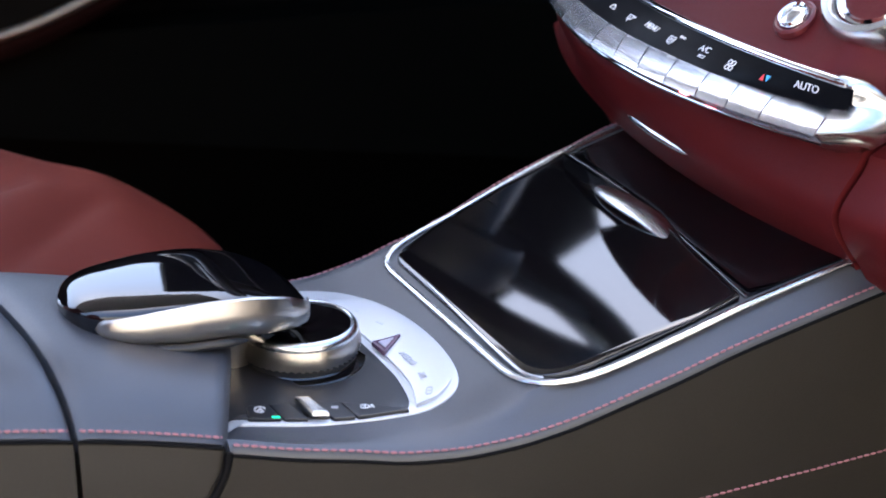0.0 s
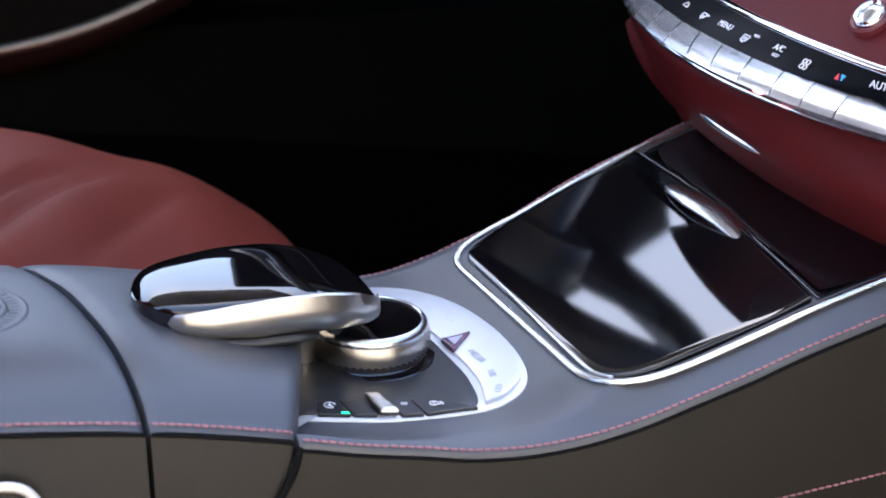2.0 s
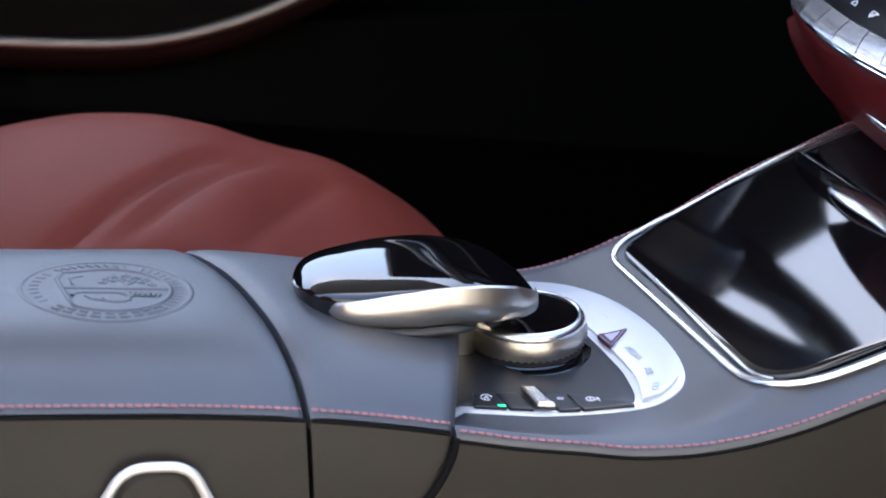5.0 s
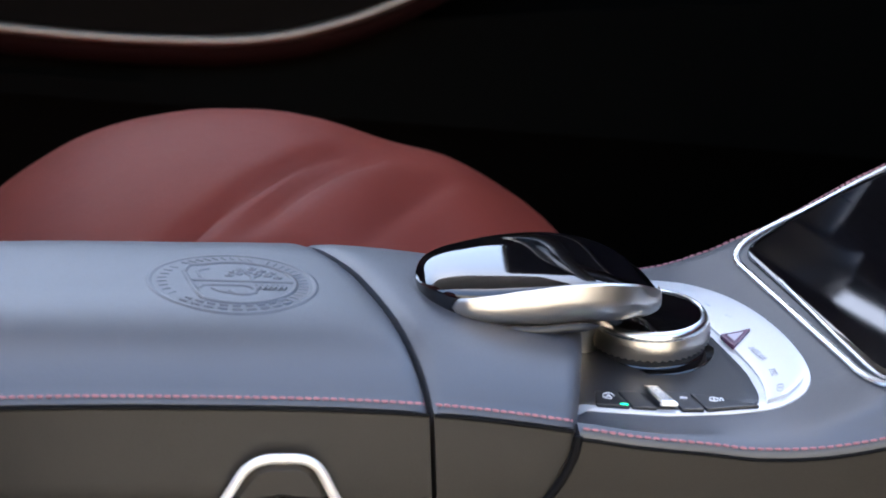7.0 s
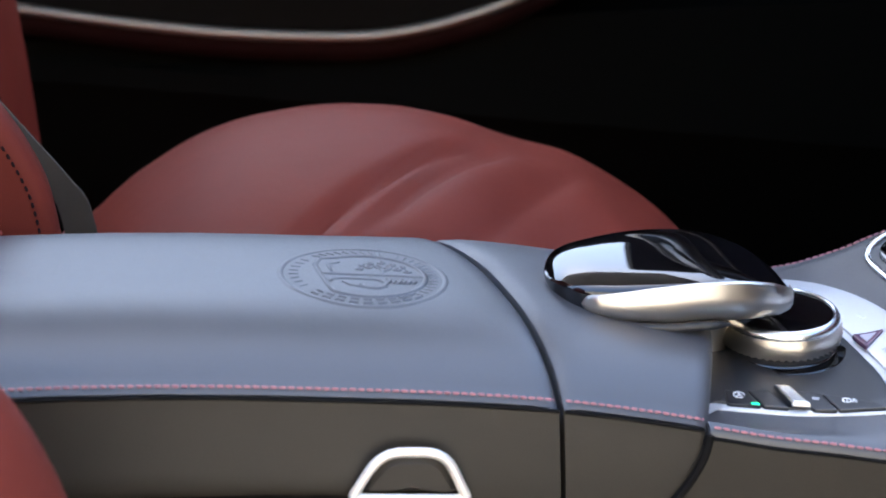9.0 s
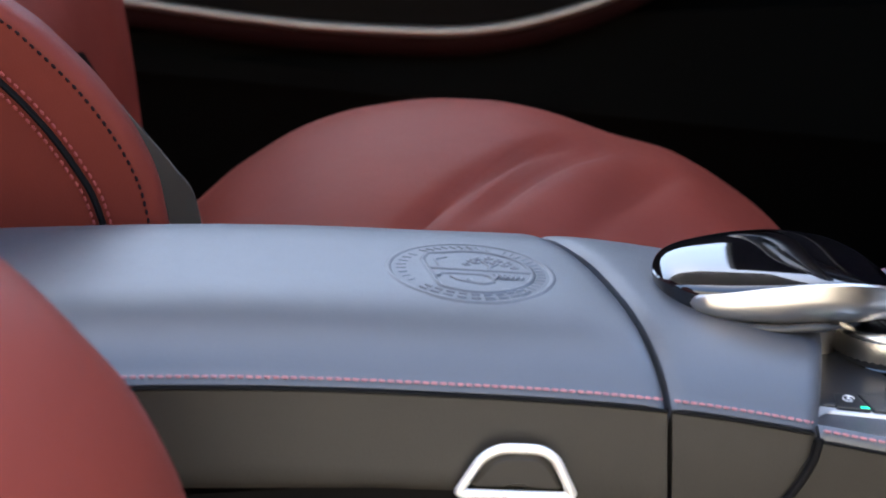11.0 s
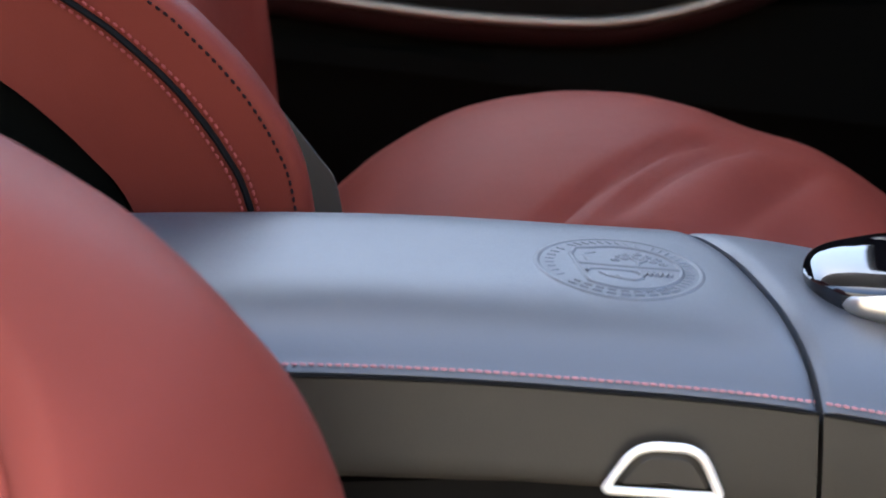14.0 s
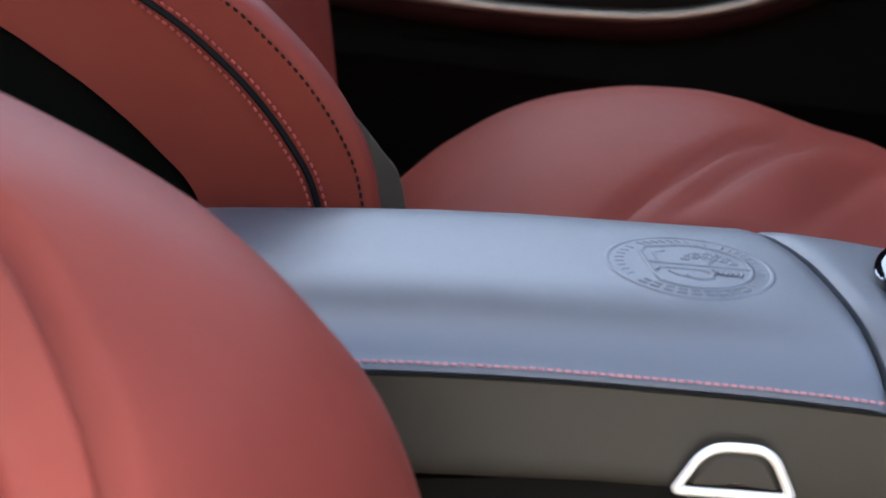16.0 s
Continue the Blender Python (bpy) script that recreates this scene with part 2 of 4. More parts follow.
at_home(part("top_panel", loft(rings), LEATHER, console, "dark blue grey leather top"), console)


def stitches(points, parent, mat=THREAD, length=0.0028, pitch=0.0034, thick=0.00050, name="seam_stitching", label="red contrast stitching"):
    """One row of thread stitches along the points."""
    bm = bmesh.new()
    p = [Vector(q) for q in points]
    run = [0]
    for a, b in zip(p, p[1:]):
        run.append(run[-1] + (b - a).length)
    xs = [[q[k] for q in p] for k in range(3)]
    d = 0.0
    while d < run[-1]:
        a, b = (Vector([np.interp(e, run, xs[k]) for k in range(3)]) for e in (d, d + length))
        ahead = (b - a).normalized()
        side = ahead.cross(Vector((0, 0, 1))).normalized()
        top = side.cross(ahead)
        rows = []
        for s, k in ((0, .25), (.2, 1), (.8, 1), (1, .25)):
            c = a.lerp(b, s) + side * thick * 0.5 * (s - 0.5)
            rows.append([bm.verts.new(c + (side * math.cos(w) + top * math.sin(w)) * thick * k) for w in (0, 1.05, 2.09, 3.14, 4.19, 5.24)])
        for r, q in zip(rows, rows[1:]):
            for i in range(6):
                bm.faces.new((r[i], r[(i + 1) % 6], q[(i + 1) % 6], q[i]))
        d += pitch
    ob = part(name, bm, mat, parent, label)
    ob["kind"] = "stuff"
    if parent:
        at_home(ob, parent)
    return ob


at_home(part("piping", tube([(x, rim(x)[0] - .0029, rim(x)[1] - .0043) for x in np.linspace(-.0505, .37, 80)], .0009), GAP, console, "dark piping below the stitched edge"), console)
stitches([(x, rim(x)[0] - .0019, rim(x)[1] + .0000) for x in np.linspace(-.049, .37, 120)], console)
stitches([(x, rim(x)[0] - .0053, lerp([(.1, .4060), (.154, .4095), (.228, .4145), (.37, .4255)], x)) for x in np.linspace(.10, .37, 60)], console)
stitches([(x, lerp(FAR, x) + .0015, deck(x, lerp(FAR, x)) - .0018) for x in np.linspace(-.05, .37, 100)], console)

# ---- lidded tray with its frame ----
tray = thing("console_tray", "piano black lidded tray in a silver frame on the console", "tray", at=(0.13, 0, 0.48))


def rounded(corners, radius, per=6):
    out = []
    n = len(corners)
    for i in range(n):
        a, b, c = (Vector(corners[k % n]) for k in (i - 1, i, i + 1))
        u, v = (a - b).normalized(), (c - b).normalized()
        r = radius[i] if isinstance(radius, (list, tuple)) else radius
        for k in range(per + 1):
            s = k / per
            p = b + u * r * (1 - s) ** 2 + v * r * s ** 2
            out.append((p.x, p.y))
    return out


def dense(loop, step=0.006):
    out = []
    for a, b in zip(loop, loop[1:] + loop[:1]):
        n = max(1, int(math.hypot(b[0] - a[0], b[1] - a[1]) / step))
        out += [(a[0] + (b[0] - a[0]) * k / n, a[1] + (b[1] - a[1]) * k / n) for k in range(n)]
    return out


frame_loop = dense(rounded([(.0712, -.0785), (.34, -.0772), (.34, .114), (.205, .1055), (.139, .0975), (.101, .0865), (.0605, .0695)], [.026, .01, .01, .02, .02, .02, .014]))
at_home(part("frame", tube([(x, y, deck(x, y) + .0006) for x, y in frame_loop], .0018, .0015, closed=True), SATIN, tray, "satin silver frame"), tray)
lid_loop = dense(rounded([(.0752, -.0745), (.166, -.0732), (.172, .02), (.168, .0965), (.139, .0930), (.101, .0822), (.0655, .0660)], [.021, .001, .004, .001, .02, .02, .010]))


def lid_top(x, y):
    lip = max(0, (x - .148) / .020)
    return .4645 + .268 * (x - .0715) + .04 * (y + .075) + .0022 * lip * lip


at_home(part("lid", slab(lid_loop, lid_top, .004, .0008, [1 - k / 30 for k in range(1, 30)]), BLACK_GLOSS, tray, "piano black sliding lid"), tray)
rear_loop = dense(rounded([(.1685, -.0732), (.337, -.0752), (.337, .1090), (.205, .1010), (.1705, .0970), (.1745, .02)], [.001, .008, .008, .02, .001, .004]))
at_home(part("front_cover", slab(rear_loop, lambda x, y: deck(x, y) + .001, .004, .0005, [1 - k / 20 for k in range(1, 20)]), BLACK_GLOSS, tray), tray)
inner_trim = smooth_line([(.0695, .030, 0), (.0705, .0, 0), (.0718, -.0350, 0), (.0738, -.0620, 0), (.0790, -.0712, 0)], 6)
at_home(part("inner_trim", tube([(p[0], p[1], deck(p[0], p[1]) + .0018) for p in inner_trim], .0010, .0009, taper=lambda k: .35 + .65 * math.sin(math.pi * k) ** .5), SATIN, tray, "thin silver inner trim"), tray)
handle = smooth_line([(.1640, .054, .4958), (.1655, .03, .4966), (.1680, .006, .4956), (.1690, -.0185, .4912)], 6)
at_home(part("handle", tube(handle, .0072, .0032, sides=14, taper=lambda s: max(0.08, (1 - (2 * s - 1) ** 2) ** 0.5)), SATIN, tray, "silver lid grip"), tray)

# ---- rotary controller and its plate ----
plate = thing("control_panel", "black control panel with a silver crescent surround on the console", "control panel", at=(0.0, 0, 0.452))


def plate_top(x, y):
    return deck(x, y) + 0.0010


def sunk(x, y, z=.45, lift=.0):
    """Plan place on the tilted panel of a point drawn at height z."""
    u, v = x, y
    for _ in range(4):
        d = plate_top(u, v) + lift - z
        u, v = x - .77 * d, y - 2.08 * d
    return u, v


def laid(points, per, closed=False, z=.45):
    return smooth_line([(*sunk(x, y, z), 0) for x, y, _ in points], per, closed)


plate_loop = laid([(-.046, -.0330, 0), (-.038, -.0360, 0), (-.022, -.0420, 0), (-.008, -.0470, 0), (.008, -.0498, 0), (.024, -.0512, 0), (.043, -.0475, 0), (.057, -.034, 0), (.064, -.013, 0), (.065, .017, 0), (.060, .045, 0), (.050, .065, 0), (.036, .077, 0), (.010, .082, 0), (-.046, .082, 0)], 6, closed=True)
at_home(part("surround", slab([(p.x, p.y) for p in plate_loop], plate_top, .004, .0015), PAINT_SILVER, plate, "matt silver surround"), plate)
inner_loop = laid([(-.046, -.0295, 0), (-.036, -.0328, 0), (-.020, -.0388, 0), (-.006, -.0438, 0), (.010, -.0466, 0), (.0300, -.0472, 0), (.0355, -.026, 0), (.035, -.003, 0), (.0325, .024, 0), (.028, .045, 0), (.018, .06, 0), (-.044, .066, 0)], 6, closed=True)
at_home(part("keypad_base", slab([(p.x, p.y) for p in inner_loop], lambda x, y: plate_top(x, y) + .0008, .003, .0006), BLACK_SATIN, plate, "satin black base"), plate)


def turned(profile, sides=64, axis=(0, 0)):
    return loft([[(axis[0] + r * math.cos(2 * math.pi * k / sides), axis[1] + r * math.sin(2 * math.pi * k / sides), z) for k in range(sides)] for r, z in profile])


dial = thing("rotary_controller", "knurled silver rotary controller with a glossy black top", "control knob", at=(0, 0, 0.4535))
at_home(part("collar", turned([(.0285, .4535), (.0285, .4555), (.0275, .4565), (.0235, .4568), (.0228, .4575), (.0222, .4600), (.0218, .4602)]), BLACK_GLOSS, dial, "glossy black collar"), dial)
at_home(part("skirt", turned([(.0225, .4568), (.0238, .4585), (.0238, .4605), (.0225, .461)]), BLACK_SATIN, dial), dial)
sides, rows = 100, []
for j in range(8):
    z = .4605 + .0085 * j / 7
    r0 = .0243 + .0007 * math.sin(math.pi * j / 7)
    rows.append([((r0 + (.0008 if (k + j) % 2 else -.0008)) * math.cos(2 * math.pi * k / sides), (r0 + (.0008 if (k + j) % 2 else -.0008)) * math.sin(2 * math.pi * k / sides), z) for k in range(sides)])
at_home(part("grip_ring", loft(rows), WARM_SATIN, dial, "knurled warm silver ring", sharp=3), dial)
at_home(part("bezel", turned([(.0244, .4690), (.0246, .4700), (.0243, .4712), (.0233, .4724), (.0222, .4728), (.0217, .4724), (.0216, .4700)]), SATIN, dial, "polished silver bezel"), dial)
at_home(part("top_pad", turned([(.0217, .4710), (.0212, .4718), (.013, .4714), (.002, .4712)]), BLACK_GLOSS, dial, "glossy black top"), dial)

# ---- armrest ----
ARM = [(-.75, .501), (-.45, .4975), (-.36, .4965), (-.294, .495), (-.244, .492), (-.185, .486), (-.144, .481), (-.106, .475), (-.082, .470), (-.05, .462), (-.03, .456)]
SEAM = [(-.09, -.1055), (-.07, -.106), (-.045, -.110), (-.012, -.116), (.013, -.122), (.033, -.130), (.07, -.142), (.1, -.145)]


def arm_top(x, y):
    sink = lerp([(-.5, .0034), (-.3, .0031), (-.2, .0024), (-.12, .0)], x) * min(1, max(0, (y + .04) / .09))
    return lerp(ARM, x) + 0.0185 * (1 - min(1, abs(y) / .07) ** 4.2) - sink


TOP_Y = [-.0695, -.067, -.064, -.060, -.055, -.048, -.04, -.03, -.02, -.01, 0, .01, .02, .03, .04, .048, .055, .06, .064, .067, .0695]


def arm_ring(place):
    """Section of the armrest's cushion; place(y) gives x."""
    out = [(place(-.0715), -.0705, lerp(ARM, place(-.0715)) - .0040), (place(-.0715), -.0722, lerp(ARM, place(-.0715)) - .0016), (place(-.0712), -.0714, lerp(ARM, place(-.0712)) - .0003)]
    out += [(place(y), y, arm_top(place(y), y)) for y in TOP_Y]
    return out + [(place(.0715), .0722, lerp(ARM, place(.0715)) - .004), (place(.0715), .0705, lerp(ARM, place(.0715)) - .03), (place(0), -.03, lerp(ARM, place(0)) - .03)]


def side_ring(place, foot):
    y0 = -.072
    return [(place(y0), -.0730, lerp(ARM, place(y0)) - .0026), (place(y0), -.0738, lerp(ARM, place(y0)) - .0062), (place(y0), -.0775, lerp(ARM, place(y0)) - .03), (place(y0), -.079, foot(place(y0)) + .003), (place(y0), -.078, foot(place(y0))),
            (place(.07), .076, foot(place(.07))), (place(.07), .075, lerp(ARM, place(.07)) - .012), (place(.07), .072, lerp(ARM, place(.07)) - .008)]


armrest = thing("armrest", "anthracite leather armrest with red stitching and an embossed round crest", "armrest", at=(-.3, 0, .44))
GAPX = .0008


def foot_rear(x):
    return lerp([(-.7, .484), (-.271, .454), (-.186, .448), (-.17, .440), (-.14, .425)], x)


steps = [0, .3, .5, .62, .7, .76, .82, .87, .91, .94, .965, .985, .996, 1]
ends = {.985: .0, .9925: .0004, .997: .0012, .999: .0022, 1: .0040}
steps = steps[:-2] + [.9925, .997, .999, 1]
at_home(part("cushion", loft([[(x, y, z - ends.get(k, 0)) for x, y, z in arm_ring(lambda y, k=k: -.70 + (lerp(SEAM, y) - GAPX + .70) * k)] for k in steps]), LEATHER, armrest), armrest)
at_home(part("side_panel", loft([side_ring(lambda y, k=k: -.70 + (lerp(SEAM, y) - GAPX + .70) * k, foot_rear) for k in steps]), SIDE_LEATHER, armrest, "brown grey leather side"), armrest)
at_home(part("piping", tube([(x, -.0733, lerp(ARM, x) - .0026) for x in np.linspace(-.60, -.1065, 80)], .0008), GAP, armrest, "dark piping below the stitched edge"), armrest)
stitches([(x, -.0712, lerp(ARM, x) + .0010) for x in np.linspace(-.56, -.108, 160)], armrest, pitch=.0031, length=.0026)

rest_base = thing("console_cushion", "fixed leather front end of the armrest below the palm rest", "armrest", at=(-.08, 0, .40))


def front_end(y):
    return -.031 - .019 * (abs(y) / .07) ** 1.3


steps2 = [0, .01, .04, .1, .2, .35, .5, .65, .8, .9, .96, .99, 1]
rings = []
for k in steps2:
    ring = arm_ring(lambda y, k=k: lerp(SEAM, y) + GAPX + (front_end(y) - lerp(SEAM, y) - GAPX) * k)
    drop = .003 * max(0, (k - .95) / .05) ** 2.0 + {0: .0040, .01: .0018, .04: .0005}.get(k, 0)
    rings.append([(x, y, z - drop) for x, y, z in ring])
at_home(part("cushion", loft(rings), LEATHER, rest_base), rest_base)
rings = []
for k in steps2:
    top = [lerp(SEAM, -.08) + GAPX + (-.0525 - lerp(SEAM, -.08)) * k, lerp(ARM, -.1055 + .054 * k)]
    x0 = lerp(SEAM, -.08) + GAPX
    low = x0 + (-.098 - x0) * k
    rings.append([(top[0], -.0732, top[1] - .0026), (top[0] - .001 * k, -.0740, top[1] - .0062), (x0 + (-.0545 - x0) * k, -.0755, top[1] - .0125), (x0 + (-.0595 - x0) * k, -.0768, top[1] - .0210), (x0 + (-.0680 - x0) * k, -.0780, top[1] - .0310), (low, -.080, .38), (low, -.08, .30), (low, .07, .30), (top[0], .07, top[1] - .01)])
at_home(part("side_panel", loft(rings), SIDE_LEATHER, rest_base, "brown grey leather side"), rest_base)
at_home(part("piping", tube([(x, -.0733, lerp(ARM, x) - .0026) for x in np.linspace(-.1045, -.0525, 24)], .0008), GAP, rest_base, "dark piping below the stitched edge"), rest_base)
stitches([(x, -.0712, lerp(ARM, x) + .0010) for x in np.linspace(-.104, -.052, 30)], rest_base, pitch=.0031, length=.0026)
# dark tube drawn where the curved joint is just an open, shaded gap
gap_strip = smooth_line([(-.0508, -.0762, .4595), (-.0528, -.0775, .4520), (-.0582, -.0785, .4420), (-.0662, -.0790, .4320), (-.0780, -.0795, .4200), (-.0920, -.0800, .4060)], 6)
at_home(part("gap_strip", tube(gap_strip, .0016, .0016, up=(0, 1, 0)), GAP, rest_base, "dark strip standing in for the shaded gap along the curved joint"), rest_base)
core = part("console_core", box(-.70, -.048, -.066, .068, .0, .445, .003), GAP)
tagged(core, "black plastic box carrying the armrest", "console")

# ---- palm rest ----
knob = thing("palm_rest", "glossy black palm rest with a satin silver rim", "palm rest", at=(-.05, 0, .47))
WIDTH = [(-.0985, .0), (-.0975, .007), (-.095, .0145), (-.09, .0215), (-.082, .0265), (-.07, .0297), (-.055, .031), (-.04, .0305), (-.025, .0285), (-.012, .0235), (-.004, .0165), (.0, .0105), (.0022, .0)]
EDGE_Z = [(-.0985, .497), (-.08, .4965), (-.065, .4985), (-.045, .500), (-.03, .499), (-.015, .4960), (-.002, .4890), (.004, .482)]
CREST = [(-.0985, .497), (-.096, .5020), (-.09, .5050), (-.08, .5066), (-.06, .5072), (-.04, .5064), (-.025, .5035), (-.01, .4972), (-.002, .491), (.003, .483)]


def along(x0, x1, n=44):
    return [x0 + (x1 - x0) * (1 - math.cos(math.pi * i / n)) / 2 for i in range(n + 1)]


rings = []
for x in along(-.0985, .0022):
    w, e, c = max(.0004, lerp(WIDTH, x) - .0006), lerp(EDGE_Z, x) - .0022, max(lerp(EDGE_Z, x) - .0015, lerp(CREST, x) - .0048)
    low = .0180 * min(1, w / .022)
    rings.append([(x, w * math.copysign(abs(math.cos(a)) ** .72, math.cos(a)), e + ((c - e) * math.sin(a) ** .72 if math.sin(a) > 0 else -low * abs(math.sin(a)) ** .6)) for a in (2 * math.pi * (k + .5) / 40 for k in range(40))])
at_home(part("body", loft(rings), BLACK_GLOSS, knob, "glossy black top"), knob)
RIM_TOP = [(-.088, .4925), (-.0868, .4948), (-.085, .4958), (-.080, .4968), (-.072, .4982), (-.06, .4998), (-.045, .5006), (-.03, .4998), (-.015, .4965), (-.004, .4905), (.004, .483)]
RIM_DEEP = [(-.088, .0020), (-.0868, .0075), (-.085, .0096), (-.082, .0108), (-.076, .0132), (-.067, .0150), (-.05, .0175), (-.03, .0178), (-.012, .0155), (.0, .0105), (.004, .004)]
rings = []
for x in along(-.088, .0036):
    w = max(.0006, lerp(WIDTH, x - .0008) + .0016 * min(1, max(0, x + .088) / .005))
    z, d = lerp(RIM_TOP, x), lerp(RIM_DEEP, x)
    half = [(w - .0012, z), (w - .0002, z - .0006), (w + .0006, z - d * .35), (w + .0002, z - d * .6), (w - .002, z - d * .86), (w - .0045 if w > .006 else w * .5, z - d)]
    rings.append([(x, -max(.0002, a), b) for a, b in half] + [(x, max(.0002, a - .002), min(b, z - d * .45)) for a, b in reversed(half)] + [(x, max(.0001, w - .006), z - d * .6), (x, -max(.0001, w - .004), z - d * .6)])
at_home(part("rim", loft(rings), WARM_SATIN, knob, "satin silver underside rim"), knob)
lip = [(x, -(max(.004, lerp(WIDTH, x)) - .0014), lerp(RIM_TOP, x) - lerp(RIM_DEEP, x) - .0012) for x in np.linspace(-.0865, -.030, 30)]
at_home(part("base_lip", tube(lip, .0022, .0020, taper=lambda k: min(1, .3 + 6 * (1 - k))), KEY_BLACK, knob, "glossy black lower lip"), knob)
at_home(part("neck", turned([(.0095, .447), (.0095, .464), (.0130, .475), (.021, .487)], 32, (-.029, .004)), WARM_SATIN, knob, "silver neck"), knob)

# ---- dashboard underside with the button row ----
dash = thing("dashboard", "red leather dashboard centre with a silver climate button row", "dashboard", at=(.3, 0, .5))


def arc(c, r, degrees, z):
    return Vector((c[0] - r * math.cos(radians(degrees)), c[1] + r * math.sin(radians(degrees)), z))


FRONT_ANGLES = [21.5, 17.5, 13.6, 9.6, 5.6, 1.3, -2.3, -5.9, -9.6, -12.7, -15.8, -20.6]
BACK_X = [.192, .1865, .182, .179, .1778, .1776, .1784, .1805, .184, .189, .199]
BACK_Y = [.150, .127, .102, .078, .058, .036, .011, -.012, -.031, -.050, -.0755]


def key_front(i):
    return arc((.500, .030), .340, float(np.interp(i, range(12), FRONT_ANGLES)), .5638)


def key_back(i):
    return Vector((float(np.interp(i - 1, range(11), BACK_X)), float(np.interp(i - 1, range(11), BACK_Y)), .5682))


def key_low(i):
    return arc((.508, .047), .335, float(np.interp(i, range(12), FRONT_ANGLES)) - .6, .5555)


def strip_top(i):
    return arc((.625, .019), .435, float(np.interp(i, (0, 11), (24, -13.6))), .578)


# lower red face in two leather pieces with a seam at the near end
def face_ring(y):
    a, b, c = (y - .05) ** 2, (y - .035) ** 2, (y - .06) ** 2
    t = .05 * (y - .05)
    return [(.228 + .9 * a, y, .470 + t), (.2135 + .9 * a, y, .4925 + t), (.2055 + .92 * a, y, .4995 + t), (.1985 + .96 * a, y, .5065 + t * .7), (.1908 + 1.1 * b, y, .5165 + t * .3), (.184 + 1.35 * b, y, .527), (.1815 + 1.5 * c, y, .543), (.1835 + 1.5 * c, y, .5495), (.190 + 1.5 * c, y, .553), (.42, y, .553), (.42, y, .478)]


def soft_face(y):
    ring = face_ring(y)
    return [tuple(p) for p in smooth_line(ring[:-3], 4)] + ring[-3:]


at_home(part("lower_panel", loft([soft_face(y) for y in np.linspace(-.0795, .28, 60)]), DARK_RED, dash, "deep red leather lower face"), dash)
at_home(part("side_cheek", loft([[(x + .0004, y, z) for x, y, z in soft_face(y)] for y in np.linspace(-.19, -.0826, 24)]), DARK_RED, dash, "deep red leather end piece"), dash)
slot = smooth_line([(.1832, .057, .5285), (.1818, .03, .528), (.1838, .002, .5265)], 8)
at_home(part("drawer_grip", tube([p - Vector((.0028, 0, 0)) for p in slot], .0012, .0016, sides=10, taper=lambda s: max(.15, (1 - (2 * s - 1) ** 4))), SATIN, dash, "slim silver grip"), dash)

# upper red surface
rings = []
for i in np.linspace(-1, 11.35, 60):
    s = strip_top(i) if i > 0 else strip_top(0) + Vector((.01, .02, 0)) * -i
    k = min(1, max(0, (i - 10.2) / .9))
    s = s + Vector((.018, .002, .001)) * k * k * (3 - 2 * k)
    if i > 11:
        s = strip_top(11) + Vector((.018, .002, .001)) + Vector((.004, -.012, -.001)) * ((i - 11) / .35)
    rings.append([s + Vector((dx, 0, dz)) for dx, dz in ((.002, -.012), (.003, .0), (.006, .0045), (.013, .012), (.028, .026), (.06, .055), (.12, .10), (.22, .14), (.22, -.02))])
for k in range(1, 9):
    rings.append([p + Vector((.004 * k, -.014 * k, -.0008 * k)) for p in rings[59]])
at_home(part("upper_panel", loft(rings), DARK_RED, dash, "red leather upper face"), dash)

climate = thing("climate_controls", "chrome climate button row under a black label strip", "control panel", at=(.19, 0, .56))
for i in range(11):
    a, b, c, d = key_front(i + .02), key_front(i + .98), key_back(i + .98), key_back(i + .02)
    if i == 0:
        c, d = key_back(1.0), key_back(1.0) + Vector((.012, .012, 0))
    la, lb = key_low(i + .02), key_low(i + .98)
    n = 5
    rings = []
    for k in range(n + 1):
        f, g, e = a.lerp(b, k / n), d.lerp(c, k / n), la.lerp(lb, k / n)
        deep = (g - f).normalized()
        rings.append([g + Vector((0, 0, -.006)), g, g.lerp(f, .35) + Vector((0, 0, .0010)), g.lerp(f, .7) + Vector((0, 0, .0009)), f + deep * .0012 + Vector((0, 0, .0001)), f + Vector((0, 0, -.0009)), f.lerp(e, .5) + Vector((.0001, 0, 0)), e + deep * .0005, e + deep * .004])
    key = at_home(part("key", loft(rings), KEY_CHROME, climate, "brushed chrome key"), climate)
at_home(part("pointer_light", box(*[v for c in ((key_front(7.55) + key_low(7.55)) / 2,) for v in (c.x - .0012, c.x + .001, c.y - .0028, c.y + .0028, c.z - .0009, c.z + .0009)], .0004), RED_LIGHT, climate, "small red indicator light"), climate)
strip = at_home(part("label_strip", loft([[key_back(i) + Vector((0, 0, -.004)), key_back(i) + Vector((0, 0, .0003)), key_back(i).lerp(strip_top(i), .5) + Vector((0, 0, .0012)), strip_top(i), strip_top(i) + Vector((0, 0, -.006))] for i in np.linspace(1, 11, 50)]), STRIP_BLACK, climate, "glossy black label strip"), climate)
path = [strip_top(i) + Vector((.0022, 0, .0008)) for i in np.linspace(0, 10.8, 40)]
at_home(part("bezel", tube(path, .0026, .0022, sides=12), CHROME, climate, "polished chrome bezel"), climate)
inner = smooth_line([strip_top(10.55), strip_top(10.9), strip_top(11).lerp(key_back(11), .45), key_back(11), key_front(11).lerp(key_back(11), .4), key_front(11), key_front(11).lerp(key_low(11), .6), key_low(11)], 5)
